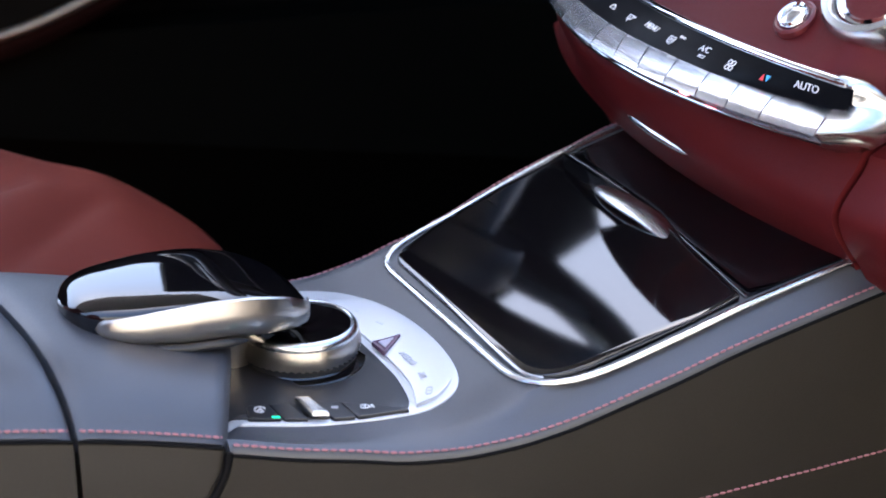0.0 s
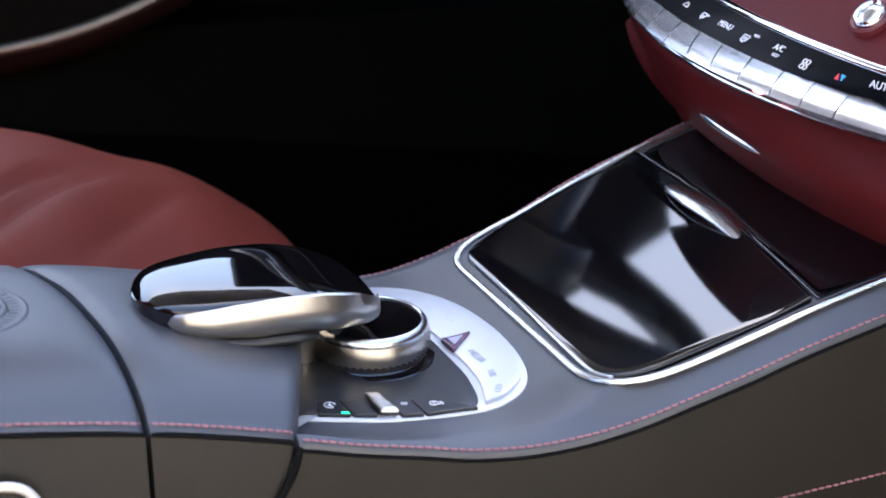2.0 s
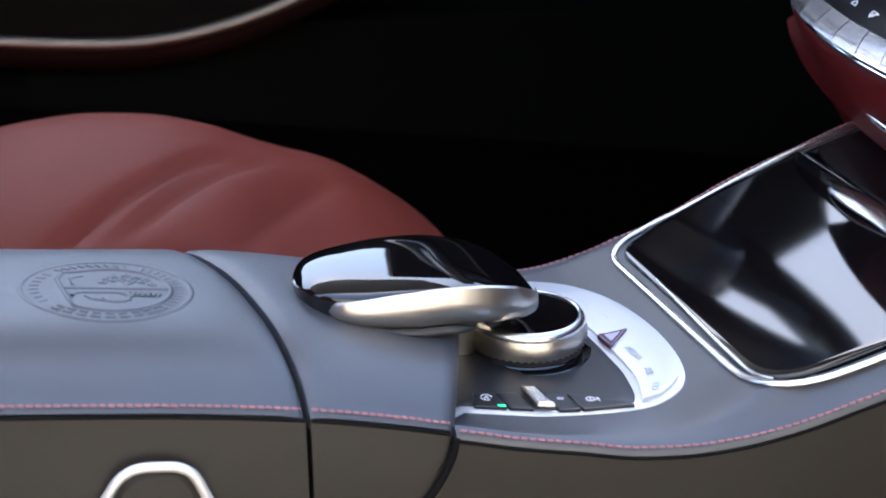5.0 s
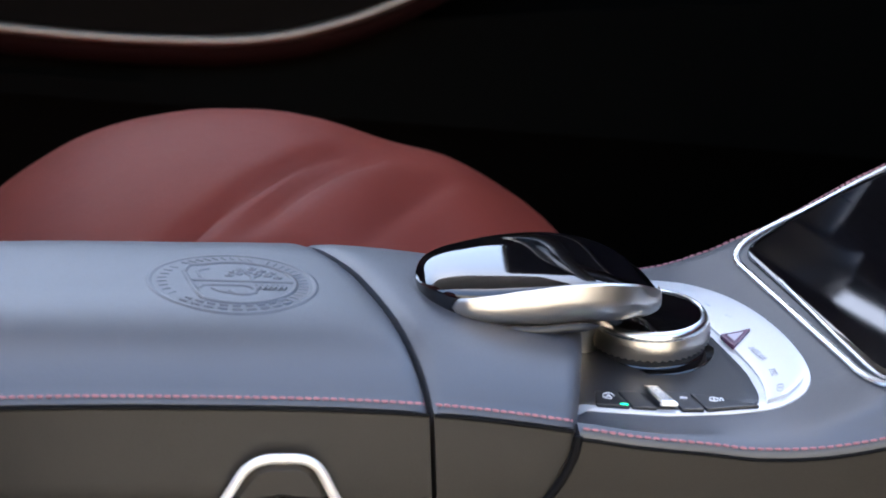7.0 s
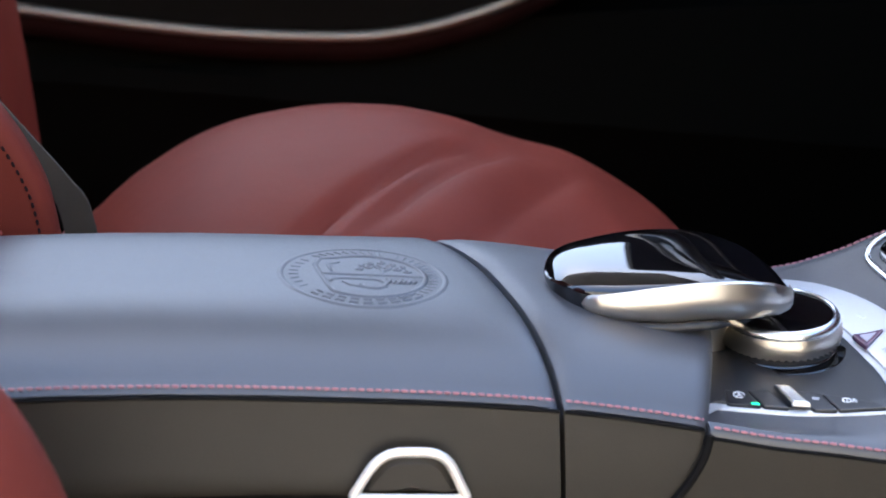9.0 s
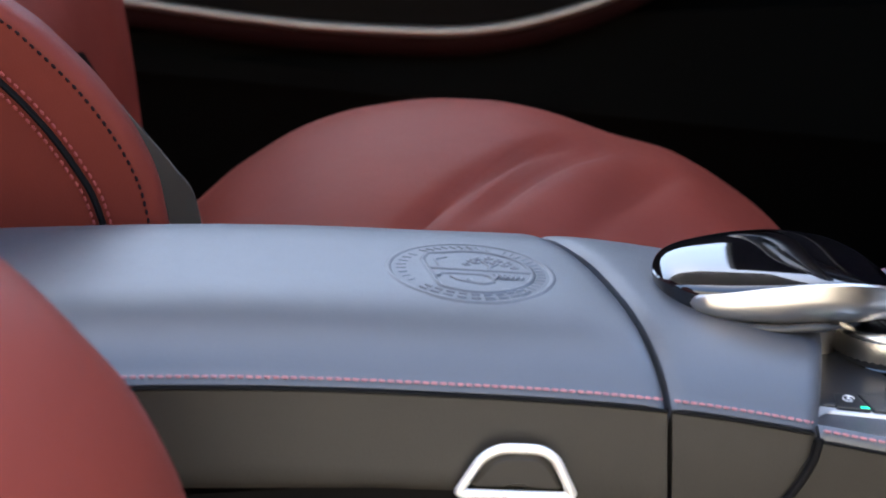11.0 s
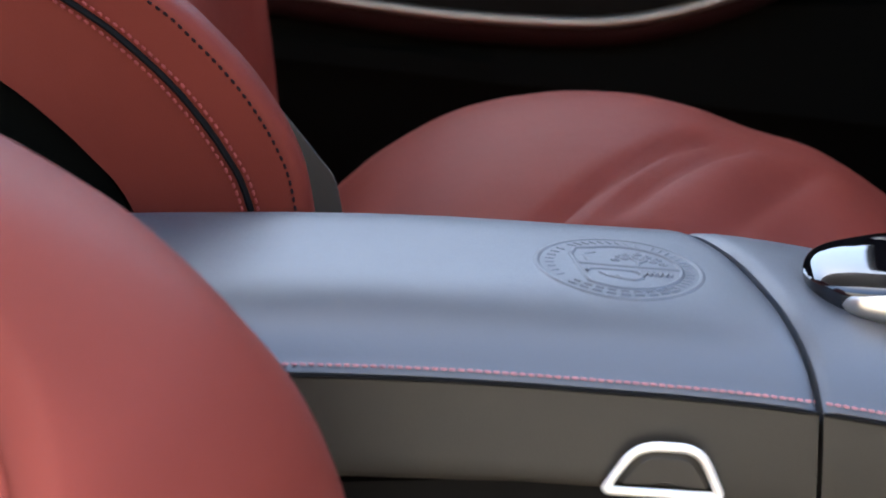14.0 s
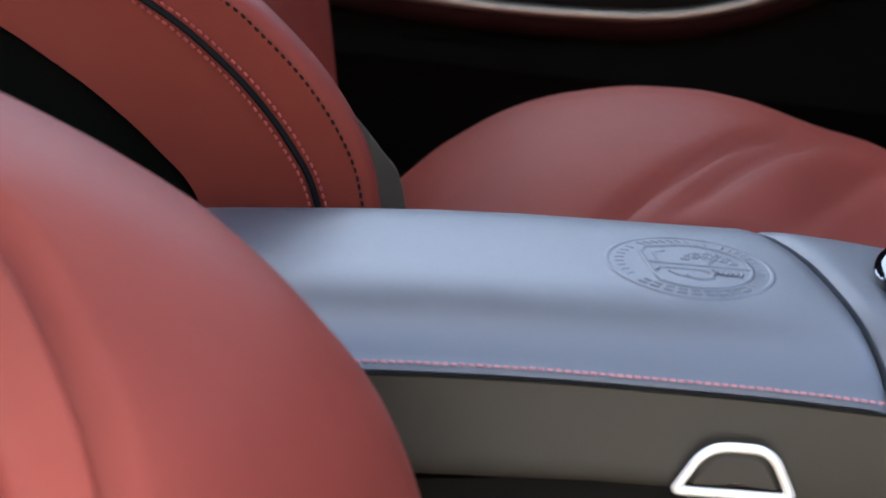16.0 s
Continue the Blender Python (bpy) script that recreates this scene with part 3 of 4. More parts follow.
outer_rim = smooth_line([(.2035, -.0745, .5815), (.2095, -.0800, .5805), (.2150, -.0855, .5765), (.2180, -.0895, .5705), (.2185, -.0910, .5640), (.2160, -.0905, .5580), (.2100, -.0860, .5545), (.2020, -.0790, .5530)], 5)
rings = []
for p, q in zip(inner, outer_rim):
    out = (q - p)
    rings.append([p + Vector((0, 0, -.003)) + out * .1, p, p + out * .3 + Vector((-.0012, -.0014, .0014)), p + out * .6 + Vector((-.0014, -.0016, .0016)), p + out * .9 + Vector((-.0006, -.0008, .0008)), q, p + out * .85 + Vector((.003, .003, -.004))])
at_home(part("end_cap", loft(rings), SATIN, climate, "rounded chrome end cap", sharp=80), climate)
at_home(part("lower_lip", tube([key_low(i) + Vector((.0018, 0, -.0016)) for i in np.linspace(0, 11, 40)], .0022, .0016, sides=10), CHROME, climate, "thin chrome lower lip"), climate)


def lettering(text, size, place, right, up, mat, parent, name="lettering"):
    curve = bpy.data.curves.new(name, "FONT")
    curve.body, curve.size, curve.align_x, curve.align_y, curve.extrude = text, size, "CENTER", "CENTER", 0.00012
    holder = bpy.data.objects.new(name, curve)
    me = bpy.data.meshes.new_from_object(holder)
    bpy.data.objects.remove(holder)
    r = Vector(right).normalized()
    n = r.cross(Vector(up)).normalized()
    u = n.cross(r)
    me.transform(Matrix.Translation(place) @ Matrix((r, u, n)).transposed().to_4x4())
    me.materials.append(mat)
    ob = new(name, me)
    ob.parent = parent
    return at_home(ob, parent)


def strip_place(i, s=.40, lift=.0014):
    return key_back(i).lerp(strip_top(i), s) + Vector((0, 0, lift))


def strip_frame(i):
    right = (strip_place(i + .2) - strip_place(i - .2)).normalized()
    return right, strip_top(i) - key_back(i)


def mark(name, shape, i, mat, lift=.0016):
    """A small flat sign on the label strip, from strokes or outlines in millimetres."""
    right, up = strip_frame(i)
    n = right.cross(up).normalized()
    u = n.cross(right)
    bm = bmesh.new()
    for loop in shape:
        lows = [bm.verts.new(strip_place(i, .40, 0) + right * x * .00086 + u * y * .00086 + n * .0011) for x, y in loop]
        tops = [bm.verts.new(v.co + n * .0004) for v in lows]
        bm.faces.new(tops)
        for k in range(len(lows)):
            bm.faces.new((lows[k - 1], lows[k], tops[k], tops[k - 1]))
    return at_home(part(name, bm, mat, strip), strip)


def bar(x0, y0, x1, y1, w=.45):
    l = math.hypot(x1 - x0, y1 - y0)
    nx, ny = -(y1 - y0) / l * w / 2, (x1 - x0) / l * w / 2
    return [(x0 + nx, y0 + ny), (x0 - nx, y0 - ny), (x1 - nx, y1 - ny), (x1 + nx, y1 + ny)]


def loop_bars(points, w=.4):
    return [bar(*a, *b, w) for a, b in zip(points, points[1:] + points[:1])]


SIGNS = {"MENU": 5.78, "A/C": 7.6, "AUTO": 10.35}
for text, i in SIGNS.items():
    right, up = strip_frame(i)
    s = .47 if text == "A/C" else .40
    lettering(text, .0044, strip_place(i, s, .0019), right, up, WHITE_INK, strip)
right, up = strip_frame(7.6)
lettering("REST", .0022, strip_place(7.6, .40, .0019) - up.normalized() * .0030, right, up, WHITE_INK, strip)
right, up = strip_frame(6.86)
lettering("REAR", .0019, strip_place(6.86, .52, .0020), right, up, WHITE_INK, strip)
mark("screen_sign", loop_bars([(-2.4, -1.8), (2.0, -1.8), (2.6, 2.0), (-3.0, 2.0)]) + [bar(-1, -1, -1, 1.2), bar(.6, -1, .6, 1.2), bar(-1.4, -2.6, 1.2, -2.6)], 6.58, WHITE_INK)
mark("windscreen_sign", loop_bars([(-2.2, -1.2), (1.6, -1.2), (2.4, 2.0), (-3.0, 2.0)]) + [bar(-.4, -2.6, -.4, .8), bar(2.4, 1.6, 4.4, 1.6, .9)], 4.85, WHITE_INK)
mark("recirculation_sign", loop_bars([(-3, -1), (3, -1), (2.6, .4), (1.2, .8), (.2, 2), (-1.6, 2), (-2.4, .6), (-3, .4)]), 3.88, WHITE_INK)
ring8 = [(math.cos(k * math.pi / 4), math.sin(k * math.pi / 4)) for k in range(8)]
mark("fan_sign", sum([loop_bars([(cx + x * 1.25, cy + y * 1.35) for x, y in ring8], .4) for cx, cy in ((-1.3, 1.5), (1.3, 1.5), (-1.3, -1.5), (1.3, -1.5))], []), 8.47, WHITE_INK)
mark("warmer_sign", [[(-2.9, -1.6), (-.3, -1.6), (-1.6, 1.6)]], 9.45, RED_INK)
mark("cooler_sign", [[(.3, 1.6), (2.9, 1.6), (1.6, -1.6)]], 9.45, BLUE_INK)

start = thing("start_button", "round brushed silver push button in a chrome ring on the dashboard", "push button")
vent = thing("air_vent", "round chrome air vent ring on the dashboard", "air vent")


def aimed(profile, centre, axis, sides=40):
    bm = turned(profile, sides)
    turn = Vector((0, 0, 1)).rotation_difference(Vector(axis)).to_matrix().to_4x4()
    bmesh.ops.transform(bm, matrix=Matrix.Translation(centre) @ turn, verts=bm.verts)
    return bm


AXIS = (-.62, -.10, .78)
part("surround", aimed([(.0098, -.008), (.0096, .0006), (.0086, .0014), (.0074, .0010), (.0070, -.001)], (.2080, -.0302, .5942), AXIS), RED_RUBBER, start, "soft red surround")
part("ring", aimed([(.0070, -.004), (.0070, .0022), (.0063, .0032), (.0054, .0026), (.0050, .0012)], (.2080, -.0302, .5942), AXIS), CHROME, start, "chrome ring")
part("cap", aimed([(.0050, -.003), (.0048, .0020), (.0038, .0026), (.0014, .0027), (.0002, .0027)], (.2080, -.0302, .5942), AXIS), SATIN, start, "brushed silver cap")
VENT_AT, VENT_AXIS = (.2310, -.0577, .6098), (-.70, -.12, .70)
part("outer_ring", aimed([(.0262, -.012), (.0268, .003), (.0250, .0066), (.0222, .0070), (.0205, .0045), (.0200, -.006)], VENT_AT, VENT_AXIS, 56), SATIN, vent, "satin chrome outer ring")
part("inner_ring", aimed([(.0198, -.006), (.0194, .0035), (.0178, .0048), (.0160, .0030), (.0154, -.010)], VENT_AT, VENT_AXIS, 56), CHROME, vent, "bright inner ring")
part("core", aimed([(.0158, -.014), (.0158, -.001), (.0120, -.0005), (.002, -.0002)], VENT_AT, VENT_AXIS, 40), BLACK_MATT, vent, "black vent core")

# ---- keys on the control panel ----
def pad(name, loop, mat, lift, label="", edge=.0003):
    loop = [sunk(x, y - .0022, .4535, .0010) for x, y in loop]
    return at_home(part(name, slab(loop, lambda x, y: plate_top(x, y) + .0008 + lift, .0016, edge), mat, plate, label), plate)


pad("key", dense(rounded([(-.0335, -.0392), (-.0212, -.0438), (-.0232, -.0300), (-.0310, -.0280)], .0012), .003), KEY_BLACK, .0006, "satin black key")
pad("key", dense(rounded([(-.0204, -.0440), (-.0115, -.0472), (-.0145, -.0315), (-.0224, -.0302)], .0008), .003), KEY_BLACK, .0006, "satin black key")
pad("rocker", dense(rounded([(-.0106, -.0478), (-.0033, -.0498), (-.0065, -.0322), (-.0128, -.0308)], .0012), .003), SATIN, .0030, "raised silver rocker", .0012)
pad("key", dense(rounded([(-.0024, -.0502), (.0062, -.0518), (.0040, -.0372), (-.0055, -.0330)], .0008), .003), KEY_BLACK, .0006, "satin black key")
pad("key", dense(rounded([(.0070, -.0520), (.0285, -.0530), (.0180, -.0452), (.0049, -.0377)], .0010), .003), KEY_BLACK, .0006, "satin black key")
pad("indicator_light", dense(rounded([(-.0246, -.0418), (-.0216, -.0429), (-.0216, -.0419), (-.0246, -.0408)], .0003), .002), GREEN_LIGHT, .0011, "small green indicator light")


def flat_mark(name, shape, x, y, right, mat, lift=.0016):
    x, y = sunk(x, y, .4537, .0015)
    r = Vector((right[0], right[1], 0)).normalized()
    u = Vector((-r.y, r.x, 0))
    bm = bmesh.new()
    for loop in shape:
        spots = [Vector((x, y, 0)) + r * a * .001 + u * b * .001 for a, b in loop]
        tops = [bm.verts.new((p.x, p.y, plate_top(p.x, p.y) + .0008 + lift)) for p in spots]
        lows = [bm.verts.new(v.co - Vector((0, 0, .0006))) for v in tops]
        bm.faces.new(tops)
        for k in range(len(lows)):
            bm.faces.new((lows[k - 1], lows[k], tops[k], tops[k - 1]))
    return at_home(part(name, bm, mat, plate), plate)


ring14 = [(math.cos(k * math.pi / 7), math.sin(k * math.pi / 7)) for k in range(14)]
flat_mark("stop_start_sign", [bar(*a, *b, .35) for a, b in zip([(x * 2.2, y * 2.2) for x, y in ring14][:12], [(x * 2.2, y * 2.2) for x, y in ring14][1:13])] + [bar(-.9, -1, 0, 1.1, .35), bar(.9, -1, 0, 1.1, .35), bar(-.5, -.3, .5, -.3, .3)], -.0268, -.0352, (1, -.2), WHITE_INK, .0009)
flat_mark("key_sign", [bar(-1.4, .5, 1.4, .5, .5), bar(-1.4, -.5, 1.2, -.5, .5)], .0012, -.0432, (1, -.3), GREY_INK, .0009)
flat_mark("hold_sign", loop_bars([(x * 1.7 - .5, y * 1.5) for x, y in ring14], .4) + [bar(-.4, -.8, -.4, .8), bar(1.6, -1.2, 2.4, 1.2), bar(2.4, 1.2, 3.2, -1.2)], .0130, -.0466, (1, -.15), WHITE_INK, .0009)


def band(name, low, high, mat, lift, label=""):
    """A strip between two plan curves on the control panel."""
    n = len(low)
    ring = lambda k: [Vector((p.x, p.y, plate_top(p.x, p.y) + lift - d)) for p, d in ((low[k], .002), (low[k], .0003), (low[k].lerp(high[k], .08), 0), (low[k].lerp(high[k], .5), 0), (low[k].lerp(high[k], .92), 0), (high[k], .0003), (high[k], .002))]
    return at_home(part(name, loft([ring(k) for k in range(n)]), mat, plate, label), plate)


inner_edge = laid([(.0345, -.0470, 0), (.0388, -.028, 0), (.0385, -.003, 0), (.0360, .024, 0), (.0312, .045, 0), (.0215, .0605, 0), (.0, .067, 0)], 7)
outer_edge = laid([(.0440, -.0430, 0), (.0560, -.0290, 0), (.0598, -.009, 0), (.0598, .017, 0), (.0550, .043, 0), (.0450, .0605, 0), (.010, .0765, 0)], 7)
band("crescent_key", inner_edge, outer_edge, PAINT_SILVER, .0018, "matt silver crescent key panel")
triangle = [sunk(x, y, .455, .004) for x, y in ((.0506, .0136), (.0352, .0102), (.0370, -.0026))]
hazard = at_home(part("hazard_key", slab(dense(rounded(triangle, .0015), .003), lambda x, y: plate_top(x, y) + .0030, .002, .0006), HAZARD, plate, "dark red hazard triangle key"), plate)
centre = [(sum(p[0] for p in triangle) / 3, sum(p[1] for p in triangle) / 3)] [0]
small = [(centre[0] + (x - centre[0]) * .52, centre[1] + (y - centre[1]) * .52) for x, y in triangle]
at_home(part("hazard_inlay", slab(dense(rounded(small, .0006), .002), lambda x, y: plate_top(x, y) + .0034, .001, .0003), LILAC, hazard, "pale lilac inlay"), hazard)
for text, x, y, right in (("MEDIA", .0430, -.0140, (.12, -1)), ("TEL", .0428, -.0312, (-.12, -1))):
    x, y = sunk(x, y, .455, .002)
    lettering(text, .0042, (x, y, plate_top(x, y) + .0024), (*right, 0), (1, right[0], 0), GREY_INK, plate)
flat_mark("system_sign", loop_bars([(x * 1.5 - 1, y * 1.3) for x, y in ring8], .4) + loop_bars([(x * 1.5 + 1.2, y * 1.3) for x, y in ring8], .4), .0415, -.0425, (-.5, -1), GREY_INK, .0013)
flat_mark("radio_sign", [bar(-2.2, 0, -.6, 0, 1.1), bar(.2, 0, 2.2, 0, 1.1)], .0452, .0262, (.35, -1), FAINT_INK, .0012)
flat_mark("navigation_sign", [bar(-2, 0, -.3, 0, 1.1), bar(.4, 0, 2, 0, 1.1)], .0402, .0400, (.45, -1), FAINT_INK, .0012)

# ---- crest pressed into the armrest ----
bm = bmesh.new()
CREST_AT = (-.1712, -.0060)


def ridge(points, w=.00075, high=.0007, closed=False):
    """A soft raised line on the armrest; points in millimetres round the crest's centre."""
    p = [(CREST_AT[0] + x * .00093, CREST_AT[1] + y * .00084) for x, y in points]
    n = len(p)
    rows = []
    for i in range(n):
        a, b = (p[i - 1], p[(i + 1) % n]) if closed else (p[max(0, i - 1)], p[min(n - 1, i + 1)])
        l = math.hypot(b[0] - a[0], b[1] - a[1]) or 1
        nx, ny = -(b[1] - a[1]) / l, (b[0] - a[0]) / l
        rows.append([bm.verts.new((p[i][0] + nx * s * w, p[i][1] + ny * s * w, arm_top(p[i][0] + nx * s * w, p[i][1] + ny * s * w) + h * .72)) for s, h in ((-1.5, -.0003), (-.8, high * .55), (0, high), (.8, high * .55), (1.5, -.0003))])
    for i in range(n if closed else n - 1):
        for k in range(4):
            bm.faces.new((rows[i][k], rows[i][k + 1], rows[(i + 1) % n][k + 1], rows[(i + 1) % n][k]))


def circle(r, n=72, a0=0.0, a1=360.0, cx=0.0, cy=0.0):
    return [(cx + r * math.cos(radians(a0 + (a1 - a0) * k / n)), cy + r * math.sin(radians(a0 + (a1 - a0) * k / n))) for k in range(n if a1 - a0 == 360 else n + 1)]


ridge(circle(34.4), .0010, .00055, True)
shield = circle(24.5, 40, -128, 118, 1.5, 0)
ridge(shield + [(-17, 20), (-19.5, 12), (-18, 2), (-15.5, -12)], .0009, .0009, True)
ridge([(-18, 1.2), (25.5, .2)], .0009, .0009)
ridge([(-13, 5), (-14, 13), (-9, 16)], .0007)
ridge([(-14, -8), (-13, -5), (-9, -4.2), (7, -4.6)], .0008, .0008)
ridge(circle(5.2, 24, -170, 80, 3.5, -10), .0009, .0009)
ridge([(-9, -8), (-6, -12), (2, -15.5), (9, -13)], .0007)
for k in range(6):
    ridge([(9.5 + 2.3 * k, -3.2), (11 + 2.1 * k, -6), (9.5 + 2.1 * k, -9)], .0006)
for k, (x, y) in enumerate(((-1, 8), (3, 10.5), (7, 12), (11, 10.5), (15, 8.5), (4, 15), (9, 16.5), (13, 14), (1, 12.5), (17, 11.5), (19, 6))):
    ridge(circle(1.25, 10, 0, 360, x, y), .0007, .0007, True)
ridge([(8, 1), (8.5, 7), (6, 11)], .0007)
ridge([(8.5, 5), (12, 9)], .0006)
for k in range(9):
    a = 224 + 84 * k / 8
    for r in (27.6, 31.0):
        ridge(circle(r, 4, a, a + 7.0), .0007, .0008)
for k in range(15):
    a = -44 + 100 * k / 14
    ridge([p for p in (circle(27.4, 1, a, a + .1)[0], circle(31.4, 1, a + 1.5, a + 2)[0])], .0006, .0005)
for k in range(8):
    a = 142 + 66 * k / 7
    ridge([p for p in (circle(27.2, 1, a, a + .1)[0], circle(31.0, 1, a + 1.5, a + 2)[0])], .0006, .0005)
for k in range(9):
    a = 70 + 56 * k / 8
    ridge([circle(27.8, 1, a, a + .1)[0], circle(31.2, 1, a + 4, a + 5)[0]], .0007, .0006)
at_home(part("crest", bm, LEATHER, armrest, "embossed round crest", sharp=80), armrest)

# ---- release latch on the armrest's side ----
latch = thing("armrest_latch", "trapezoid silver framed latch on the armrest side", "latch", at=(-.162, -.079, .455))


def upright(loop, y, thick, edge, mat, name, label=""):
    rings = []
    cx, cz = sum(p[0] for p in loop) / len(loop), sum(p[1] for p in loop) / len(loop)
    for inset, dy in ((0, thick), (0, edge), (edge, 0)):
        ring = []
        for x, z in loop:
            l = math.hypot(cx - x, cz - z)
            ring.append((x + (cx - x) / l * inset, y + dy, z + (cz - z) / l * inset))
        rings.append(ring)
    rings.append([(cx + (x - cx) * .5, yy, cz + (z - cz) * .5) for x, yy, z in rings[-1]])
    return at_home(part(name, loft(rings), mat, latch, label), latch)


outer = dense(rounded([(-.1836, .4482), (-.1416, .4440), (-.1496, .4638), (-.1722, .4660)], [.0022, .0022, .0075, .0085]), .002)
at_home(part("frame", tube([(x, -.0812, z) for x, z in outer], .0019, .0016, up=(0, 1, 0), closed=True), LATCH_METAL, latch, "warm silver frame"), latch)
upright(dense(rounded([(-.1795, .4506), (-.1450, .4470), (-.1512, .4614), (-.1702, .4634)], [.0015, .0015, .006, .007]), .002), -.0816, .006, .0022, PADDLE, "paddle", "brown grey finger paddle")

# ---- far seat ----
far_seat = thing("car_seat", "red leather car seat with grooved stitched backrest bolster", "car seat", "front seats", at=(-.25, .3, 0))
CUSHION = [(-.46, .36), (-.40, .385), (-.355, .395), (-.317, .412), (-.276, .444), (-.23, .468), (-.20, .475), (-.166, .478), (-.13, .4755), (-.101, .469), (-.055, .451), (-.025, .441), (.016, .415), (.044, .389), (.066, .35), (.08, .30), (.085, .22)]
CREASES = (((-.090, .270), (-.183, .178), .0068, .0046), ((-.074, .270), (-.142, .192), .0062, .0046), ((-.030, .270), (-.095, .178), .0034, .0046), ((-.055, .272), (-.118, .185), -.0022, .012))


def cushion_z(x, y):
    z = lerp(CUSHION, x)
    z -= .004 + (1.5 if y < .30 else 5.0) * (y - .30) ** 2 + (60 * (.17 - y) ** 2.2 if y < .17 else 0)
    for (x0, y0), (x1, y1), deep, wide in CREASES:
        l = math.hypot(x1 - x0, y1 - y0)
        ux, uy = (x1 - x0) / l, (y1 - y0) / l
        d = (x - x0) * -uy + (y - y0) * ux
        s = ((x - x0) * ux + (y - y0) * uy) / l
        fade = max(0, min(1, (s + .15) * 4, (1.3 - s) * 3))
        z -= deep * math.exp(-(d / wide) ** 2) * fade
    return z


xs = np.linspace(-.46, .085, 90)
rings = []
for y in np.linspace(.118, .54, 60):
    rings.append([(x, y, cushion_z(x, y)) for x in xs] + [(.08, y, .08), (-.46, y, .08)])
at_home(part("cushion", loft(rings), RED, far_seat, "creased red leather cushion", sharp=60), far_seat)
FRONT = [(-.285, .10), (-.29, .30), (-.293, .42), (-.297, .492), (-.303, .52), (-.318, .549), (-.338, .574), (-.352, .587), (-.395, .620), (-.445, .665), (-.49, .73), (-.53, .83), (-.55, .93), (-.57, .97)]
REAR = [(-.345, .10), (-.35, .30), (-.358, .42), (-.376, .493), (-.393, .520), (-.414, .543), (-.436, .562), (-.462, .582), (-.51, .615), (-.555, .665), (-.60, .73), (-.64, .83), (-.66, .93), (-.66, .97)]
FRONT_LINE, REAR_LINE = ([Vector((x, 0, z)) for x, z in line] for line in (FRONT, REAR))
front_line, rear_line = smooth_line(FRONT_LINE, 5), smooth_line(REAR_LINE, 5)


def back_ring(y, shift, inset, bulge=0.0, flip=1):
    """One upright slice of a backrest."""
    out = []
    for f, r in zip(front_line, rear_line):
        d = (r - f).normalized()
        out.append(f + d * inset + Vector((shift, flip * y, 0)))
    for f, r in reversed(list(zip(front_line, rear_line))):
        out.append(r + Vector((shift, flip * y, 0)))
    return out


slices = [(.088, 0, .012), (.0875, 0, .007), (.0885, 0, .0035), (.0915, 0, .001), (.097, 0, 0), (.11, -.002, 0), (.13, -.012, 0), (.155, -.04, 0), (.185, -.07, 0), (.24, -.082, 0), (.34, -.085, 0), (.42, -.080, 0), (.46, -.066, 0), (.49, -.060, 0), (.51, -.063, 0), (.522, -.075, .004), (.527, -.08, .012)]
at_home(part("backrest", loft([back_ring(y, s, i) for y, s, i in slices]), RED, far_seat, "red leather backrest"), far_seat)
shell = [[p + Vector((-.004, y, 0)) for p in rear_line] + [p + Vector((-.10, y, -.01)) for p in reversed(rear_line)] for y in (.094, .098, .11, .5, .515)]
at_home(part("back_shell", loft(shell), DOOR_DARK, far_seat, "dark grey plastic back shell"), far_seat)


def side_line(s, y=.0872):
    return [f.lerp(r, s) + Vector((0, y, 0)) for f, r in zip(front_line, rear_line)]


GROOVE = .345
at_home(part("groove", tube(side_line(GROOVE, .0878)[15:60], .0016, .0022, up=(0, 1, 0), sides=8), GAP, far_seat, "black piped groove"), far_seat)
for s in (GROOVE - .045, GROOVE + .045):
    stitches(side_line(s, .0872)[15:60], far_seat, SEAT_THREAD, .0026, .0038, .0007, label="red contrast stitching")
stitches([f + (r - f).normalized() * .0074 + Vector((0, .0873, 0)) for f, r in zip(front_line, rear_line)][15:60], far_seat, DARK_THREAD, .0026, .0040, .0007, label="dark edge stitching")
belt = part("seat_belt", loft([[Vector(p) + Vector(q) for q in ((-.008, -.001, 0), (.008, -.001, 0), (.008, .001, 0), (-.008, .001, 0))] for p in smooth_line([(-.345, .215, .52), (-.330, .212, .500), (-.312, .21, .475), (-.302, .21, .455), (-.298, .21, .40)], 6)]), GREIGE)
tagged(belt, "brown grey seat belt strap beside the backrest", "seat belt")

# ---- near seat ----
near_seat = thing("car_seat", "red leather car seat backrest with a rounded shoulder bolster", "car seat", "front seats", at=(-.35, -.3, 0))
NEAR = [(-.262, .02), (-.262, .30), (-.263, .44), (-.2665, .48), (-.270, .505), (-.279, .535), (-.290, .558), (-.302, .576), (-.317, .592), (-.335, .607), (-.358, .622), (-.378, .632), (-.41, .645), (-.46, .67), (-.50, .73), (-.53, .84), (-.56, .96)]
near_line = smooth_line([(x, 0, z - lerp([(-.56, .02), (-.38, .0245), (-.335, .0222), (-.30, .0125), (-.28, .004), (-.265, 0)], x)) for x, z in NEAR], 5)


SHOULDER = [(.48, 8.3), (.52, 8.4), (.55, 8.0), (.58, 3.3), (.605, 2.4), (.64, 1.0)]
SLUMP = [(.48, -.0003), (.52, .0005), (.55, .0015), (.58, -.0006), (.605, -.0014), (.64, -.0014)]


def near_round(y, z):
    return lerp(SHOULDER, z) * (y + .172) ** 2 if y > -.172 else 1.3 * (-.172 - y) ** 1.7


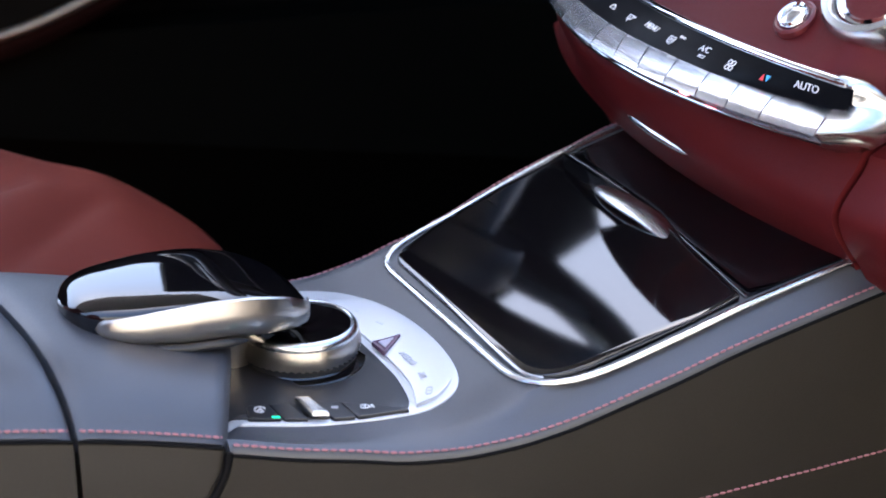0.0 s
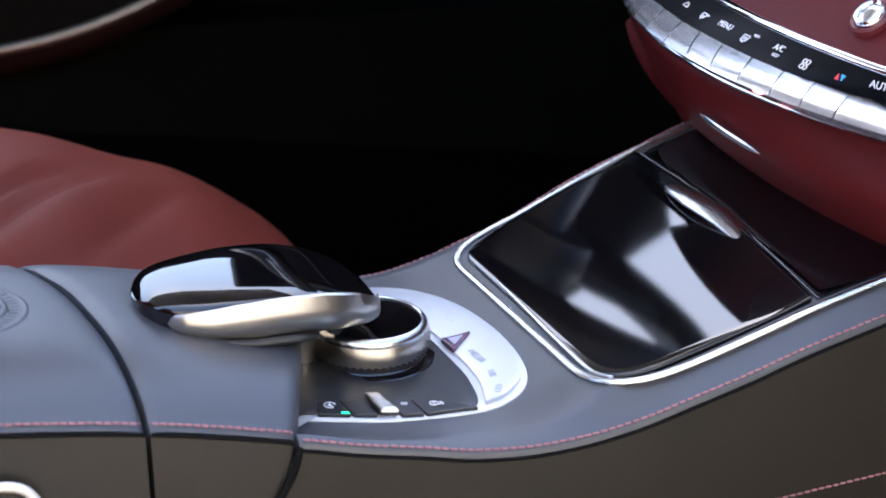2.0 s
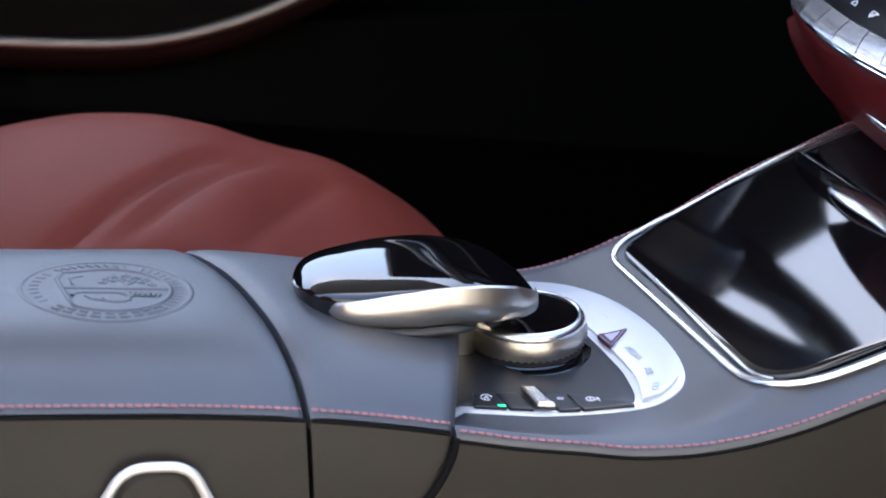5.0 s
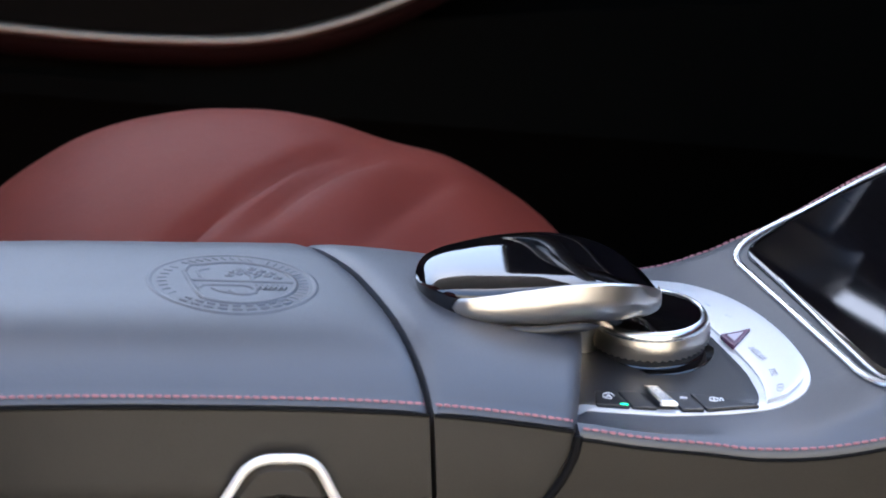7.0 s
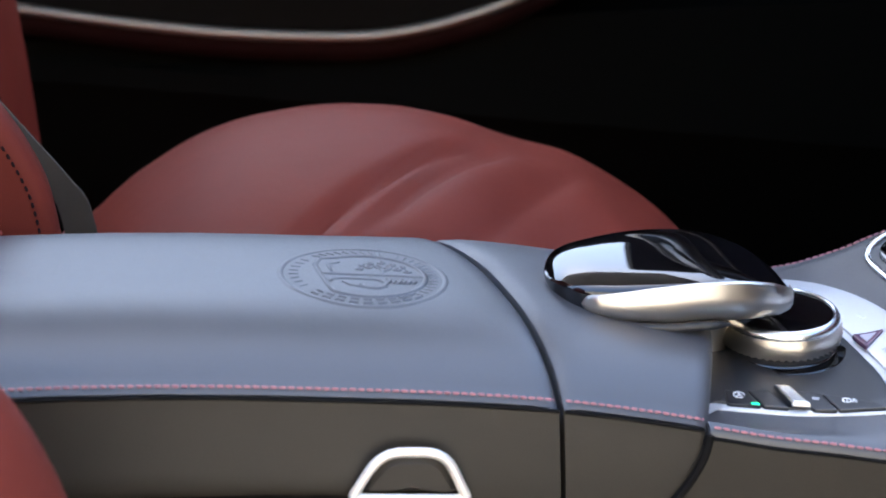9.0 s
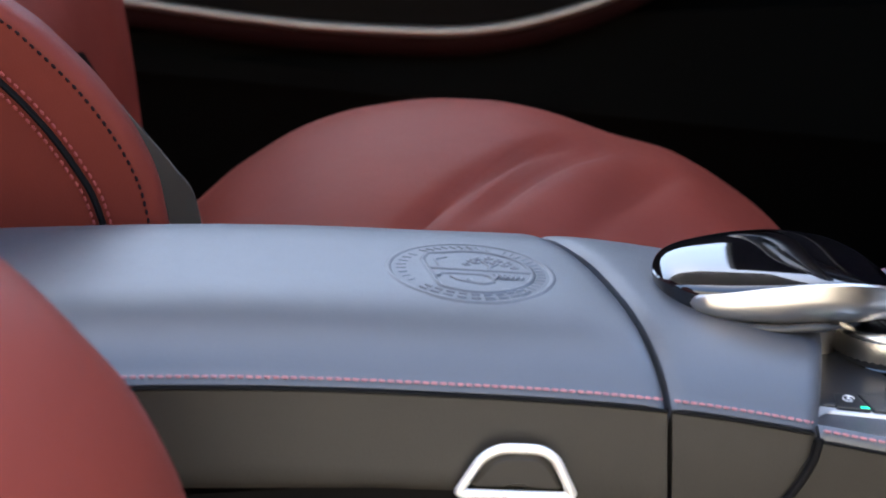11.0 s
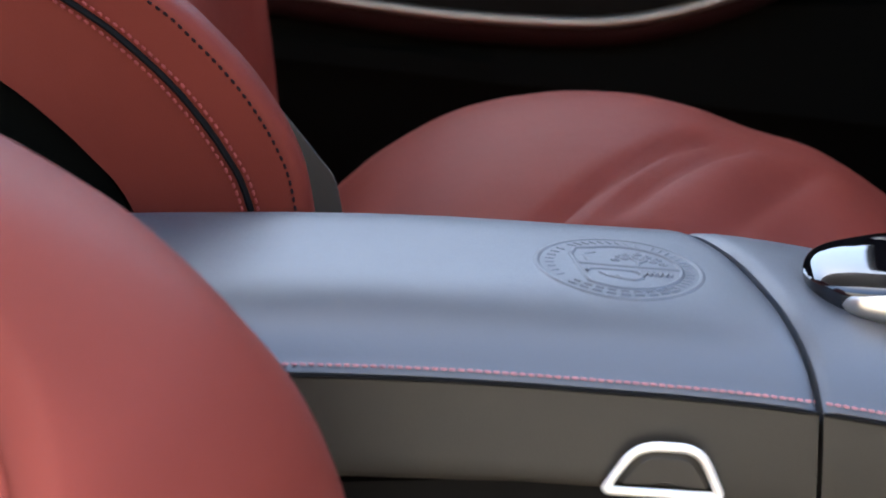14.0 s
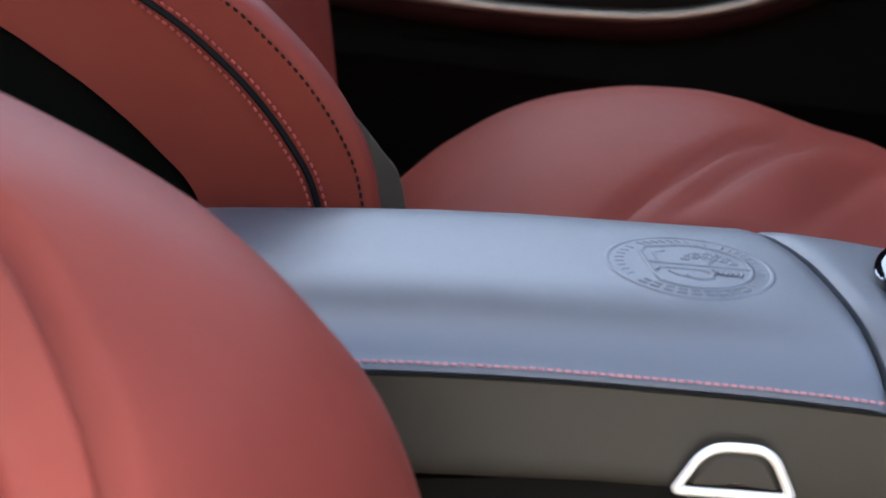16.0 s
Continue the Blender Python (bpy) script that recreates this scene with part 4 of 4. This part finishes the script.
def near_point(p, y):
    k = min(1, max(0, (p.z - .45) / .15))
    fold, dip = y + .2002 + 1.67 * (.6032 - p.z), y + .241 + 1.65 * (.5916 - p.z)
    inset = near_round(y, p.z) + (.0080 * math.exp(-(fold / .0044) ** 2) + .0075 * math.exp(-(dip / .0095) ** 2)) * k
    low = .7 * lerp(SLUMP, p.z)
    return p + Vector((-inset * (1 + .2 * k) - low, y, -inset * .6 * k - low))


def fold_y(p):
    return min(-.13, max(-.385, -.2002 - 1.67 * (.6032 - p.z)))


def near_slice(k, outer):
    """One lengthwise slice: from the shoulder to the fold, or from the fold onwards."""
    out, back = [], []
    for p in near_line:
        y = -.090 + (fold_y(p) + .090) * k if outer else fold_y(p) + (-.40 - fold_y(p)) * k
        out.append(near_point(p, y))
        back.append(p + Vector((-.14, y, -.05 if p.z > .1 else 0)))
    return out + back[::-1]


at_home(part("bolster", loft([near_slice(k / 90, True) for k in range(91)]), RED, near_seat, "smooth red leather shoulder bolster", sharp=70), near_seat)
at_home(part("backrest", loft([near_slice(k / 90, False) for k in range(91)]), RED, near_seat, "red leather backrest panel beyond the fold", sharp=70), near_seat)

# ---- far door ----
door = thing("car_door", "dark closed car door with a curved metal trim and red pad", "car door", at=(0, .80, .3))
TRIM = [(-.9, .53), (-.6, .472), (-.413, .439), (-.353, .4275), (-.30, .4178), (-.225, .4065), (-.14, .399), (-.09, .3990), (-.045, .4055), (.005, .4190), (.06, .442), (.13, .480), (.22, .55), (.32, .65), (.45, .76), (.61, .84)]
trim_line = smooth_line([(x, .752, z) for x, z in TRIM], 8)
at_home(part("trim", tube(trim_line, .0048, .0052, up=(0, 1, 0), sides=12), TRIM_METAL, door, "satin champagne metal trim"), door)
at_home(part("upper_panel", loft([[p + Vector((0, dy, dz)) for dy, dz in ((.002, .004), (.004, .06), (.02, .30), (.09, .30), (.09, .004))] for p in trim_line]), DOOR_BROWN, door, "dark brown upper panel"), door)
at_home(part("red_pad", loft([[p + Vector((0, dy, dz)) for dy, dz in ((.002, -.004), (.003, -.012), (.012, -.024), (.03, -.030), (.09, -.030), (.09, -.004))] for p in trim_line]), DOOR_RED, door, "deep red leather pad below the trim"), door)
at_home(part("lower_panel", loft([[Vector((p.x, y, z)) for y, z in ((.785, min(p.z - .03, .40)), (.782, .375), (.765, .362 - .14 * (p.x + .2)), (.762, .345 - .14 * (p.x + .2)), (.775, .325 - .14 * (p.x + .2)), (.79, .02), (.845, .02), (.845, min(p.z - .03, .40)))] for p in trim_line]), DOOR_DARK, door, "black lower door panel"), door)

# ---- steering wheel, mirrored in the lacquered lid ----
wheel = thing("steering_wheel", "black leather steering wheel before the far seat", "steering wheel", at=(.13, .42, .714))
wheel_turn = Vector((0, 0, 1)).rotation_difference(Vector((-.88, 0, .47))).to_matrix().to_4x4()


def on_wheel(bm):
    bmesh.ops.transform(bm, matrix=Matrix.Translation((.13, .42, .714)) @ wheel_turn, verts=bm.verts)
    return bm


at_home(part("rim", on_wheel(tube([(.17 * math.cos(2 * math.pi * k / 48), .17 * math.sin(2 * math.pi * k / 48), 0) for k in range(48)], .015, .017, closed=True)), BLACK_SATIN, wheel), wheel)
at_home(part("hub", on_wheel(turned([(.06, -.03), (.065, -.01), (.055, .012), (.02, .018)], 40)), BLACK_SATIN, wheel), wheel)
for angle in (0, 180, 90):
    a = radians(angle)
    at_home(part("spoke", on_wheel(tube([(.05 * math.cos(a), .05 * math.sin(a), 0), (.17 * math.cos(a), .17 * math.sin(a), 0)], .02, .006)), BLACK_SATIN, wheel), wheel)
at_home(part("column", on_wheel(turned([(.03, -.30), (.035, -.03)], 24)), BLACK_SATIN, wheel), wheel)
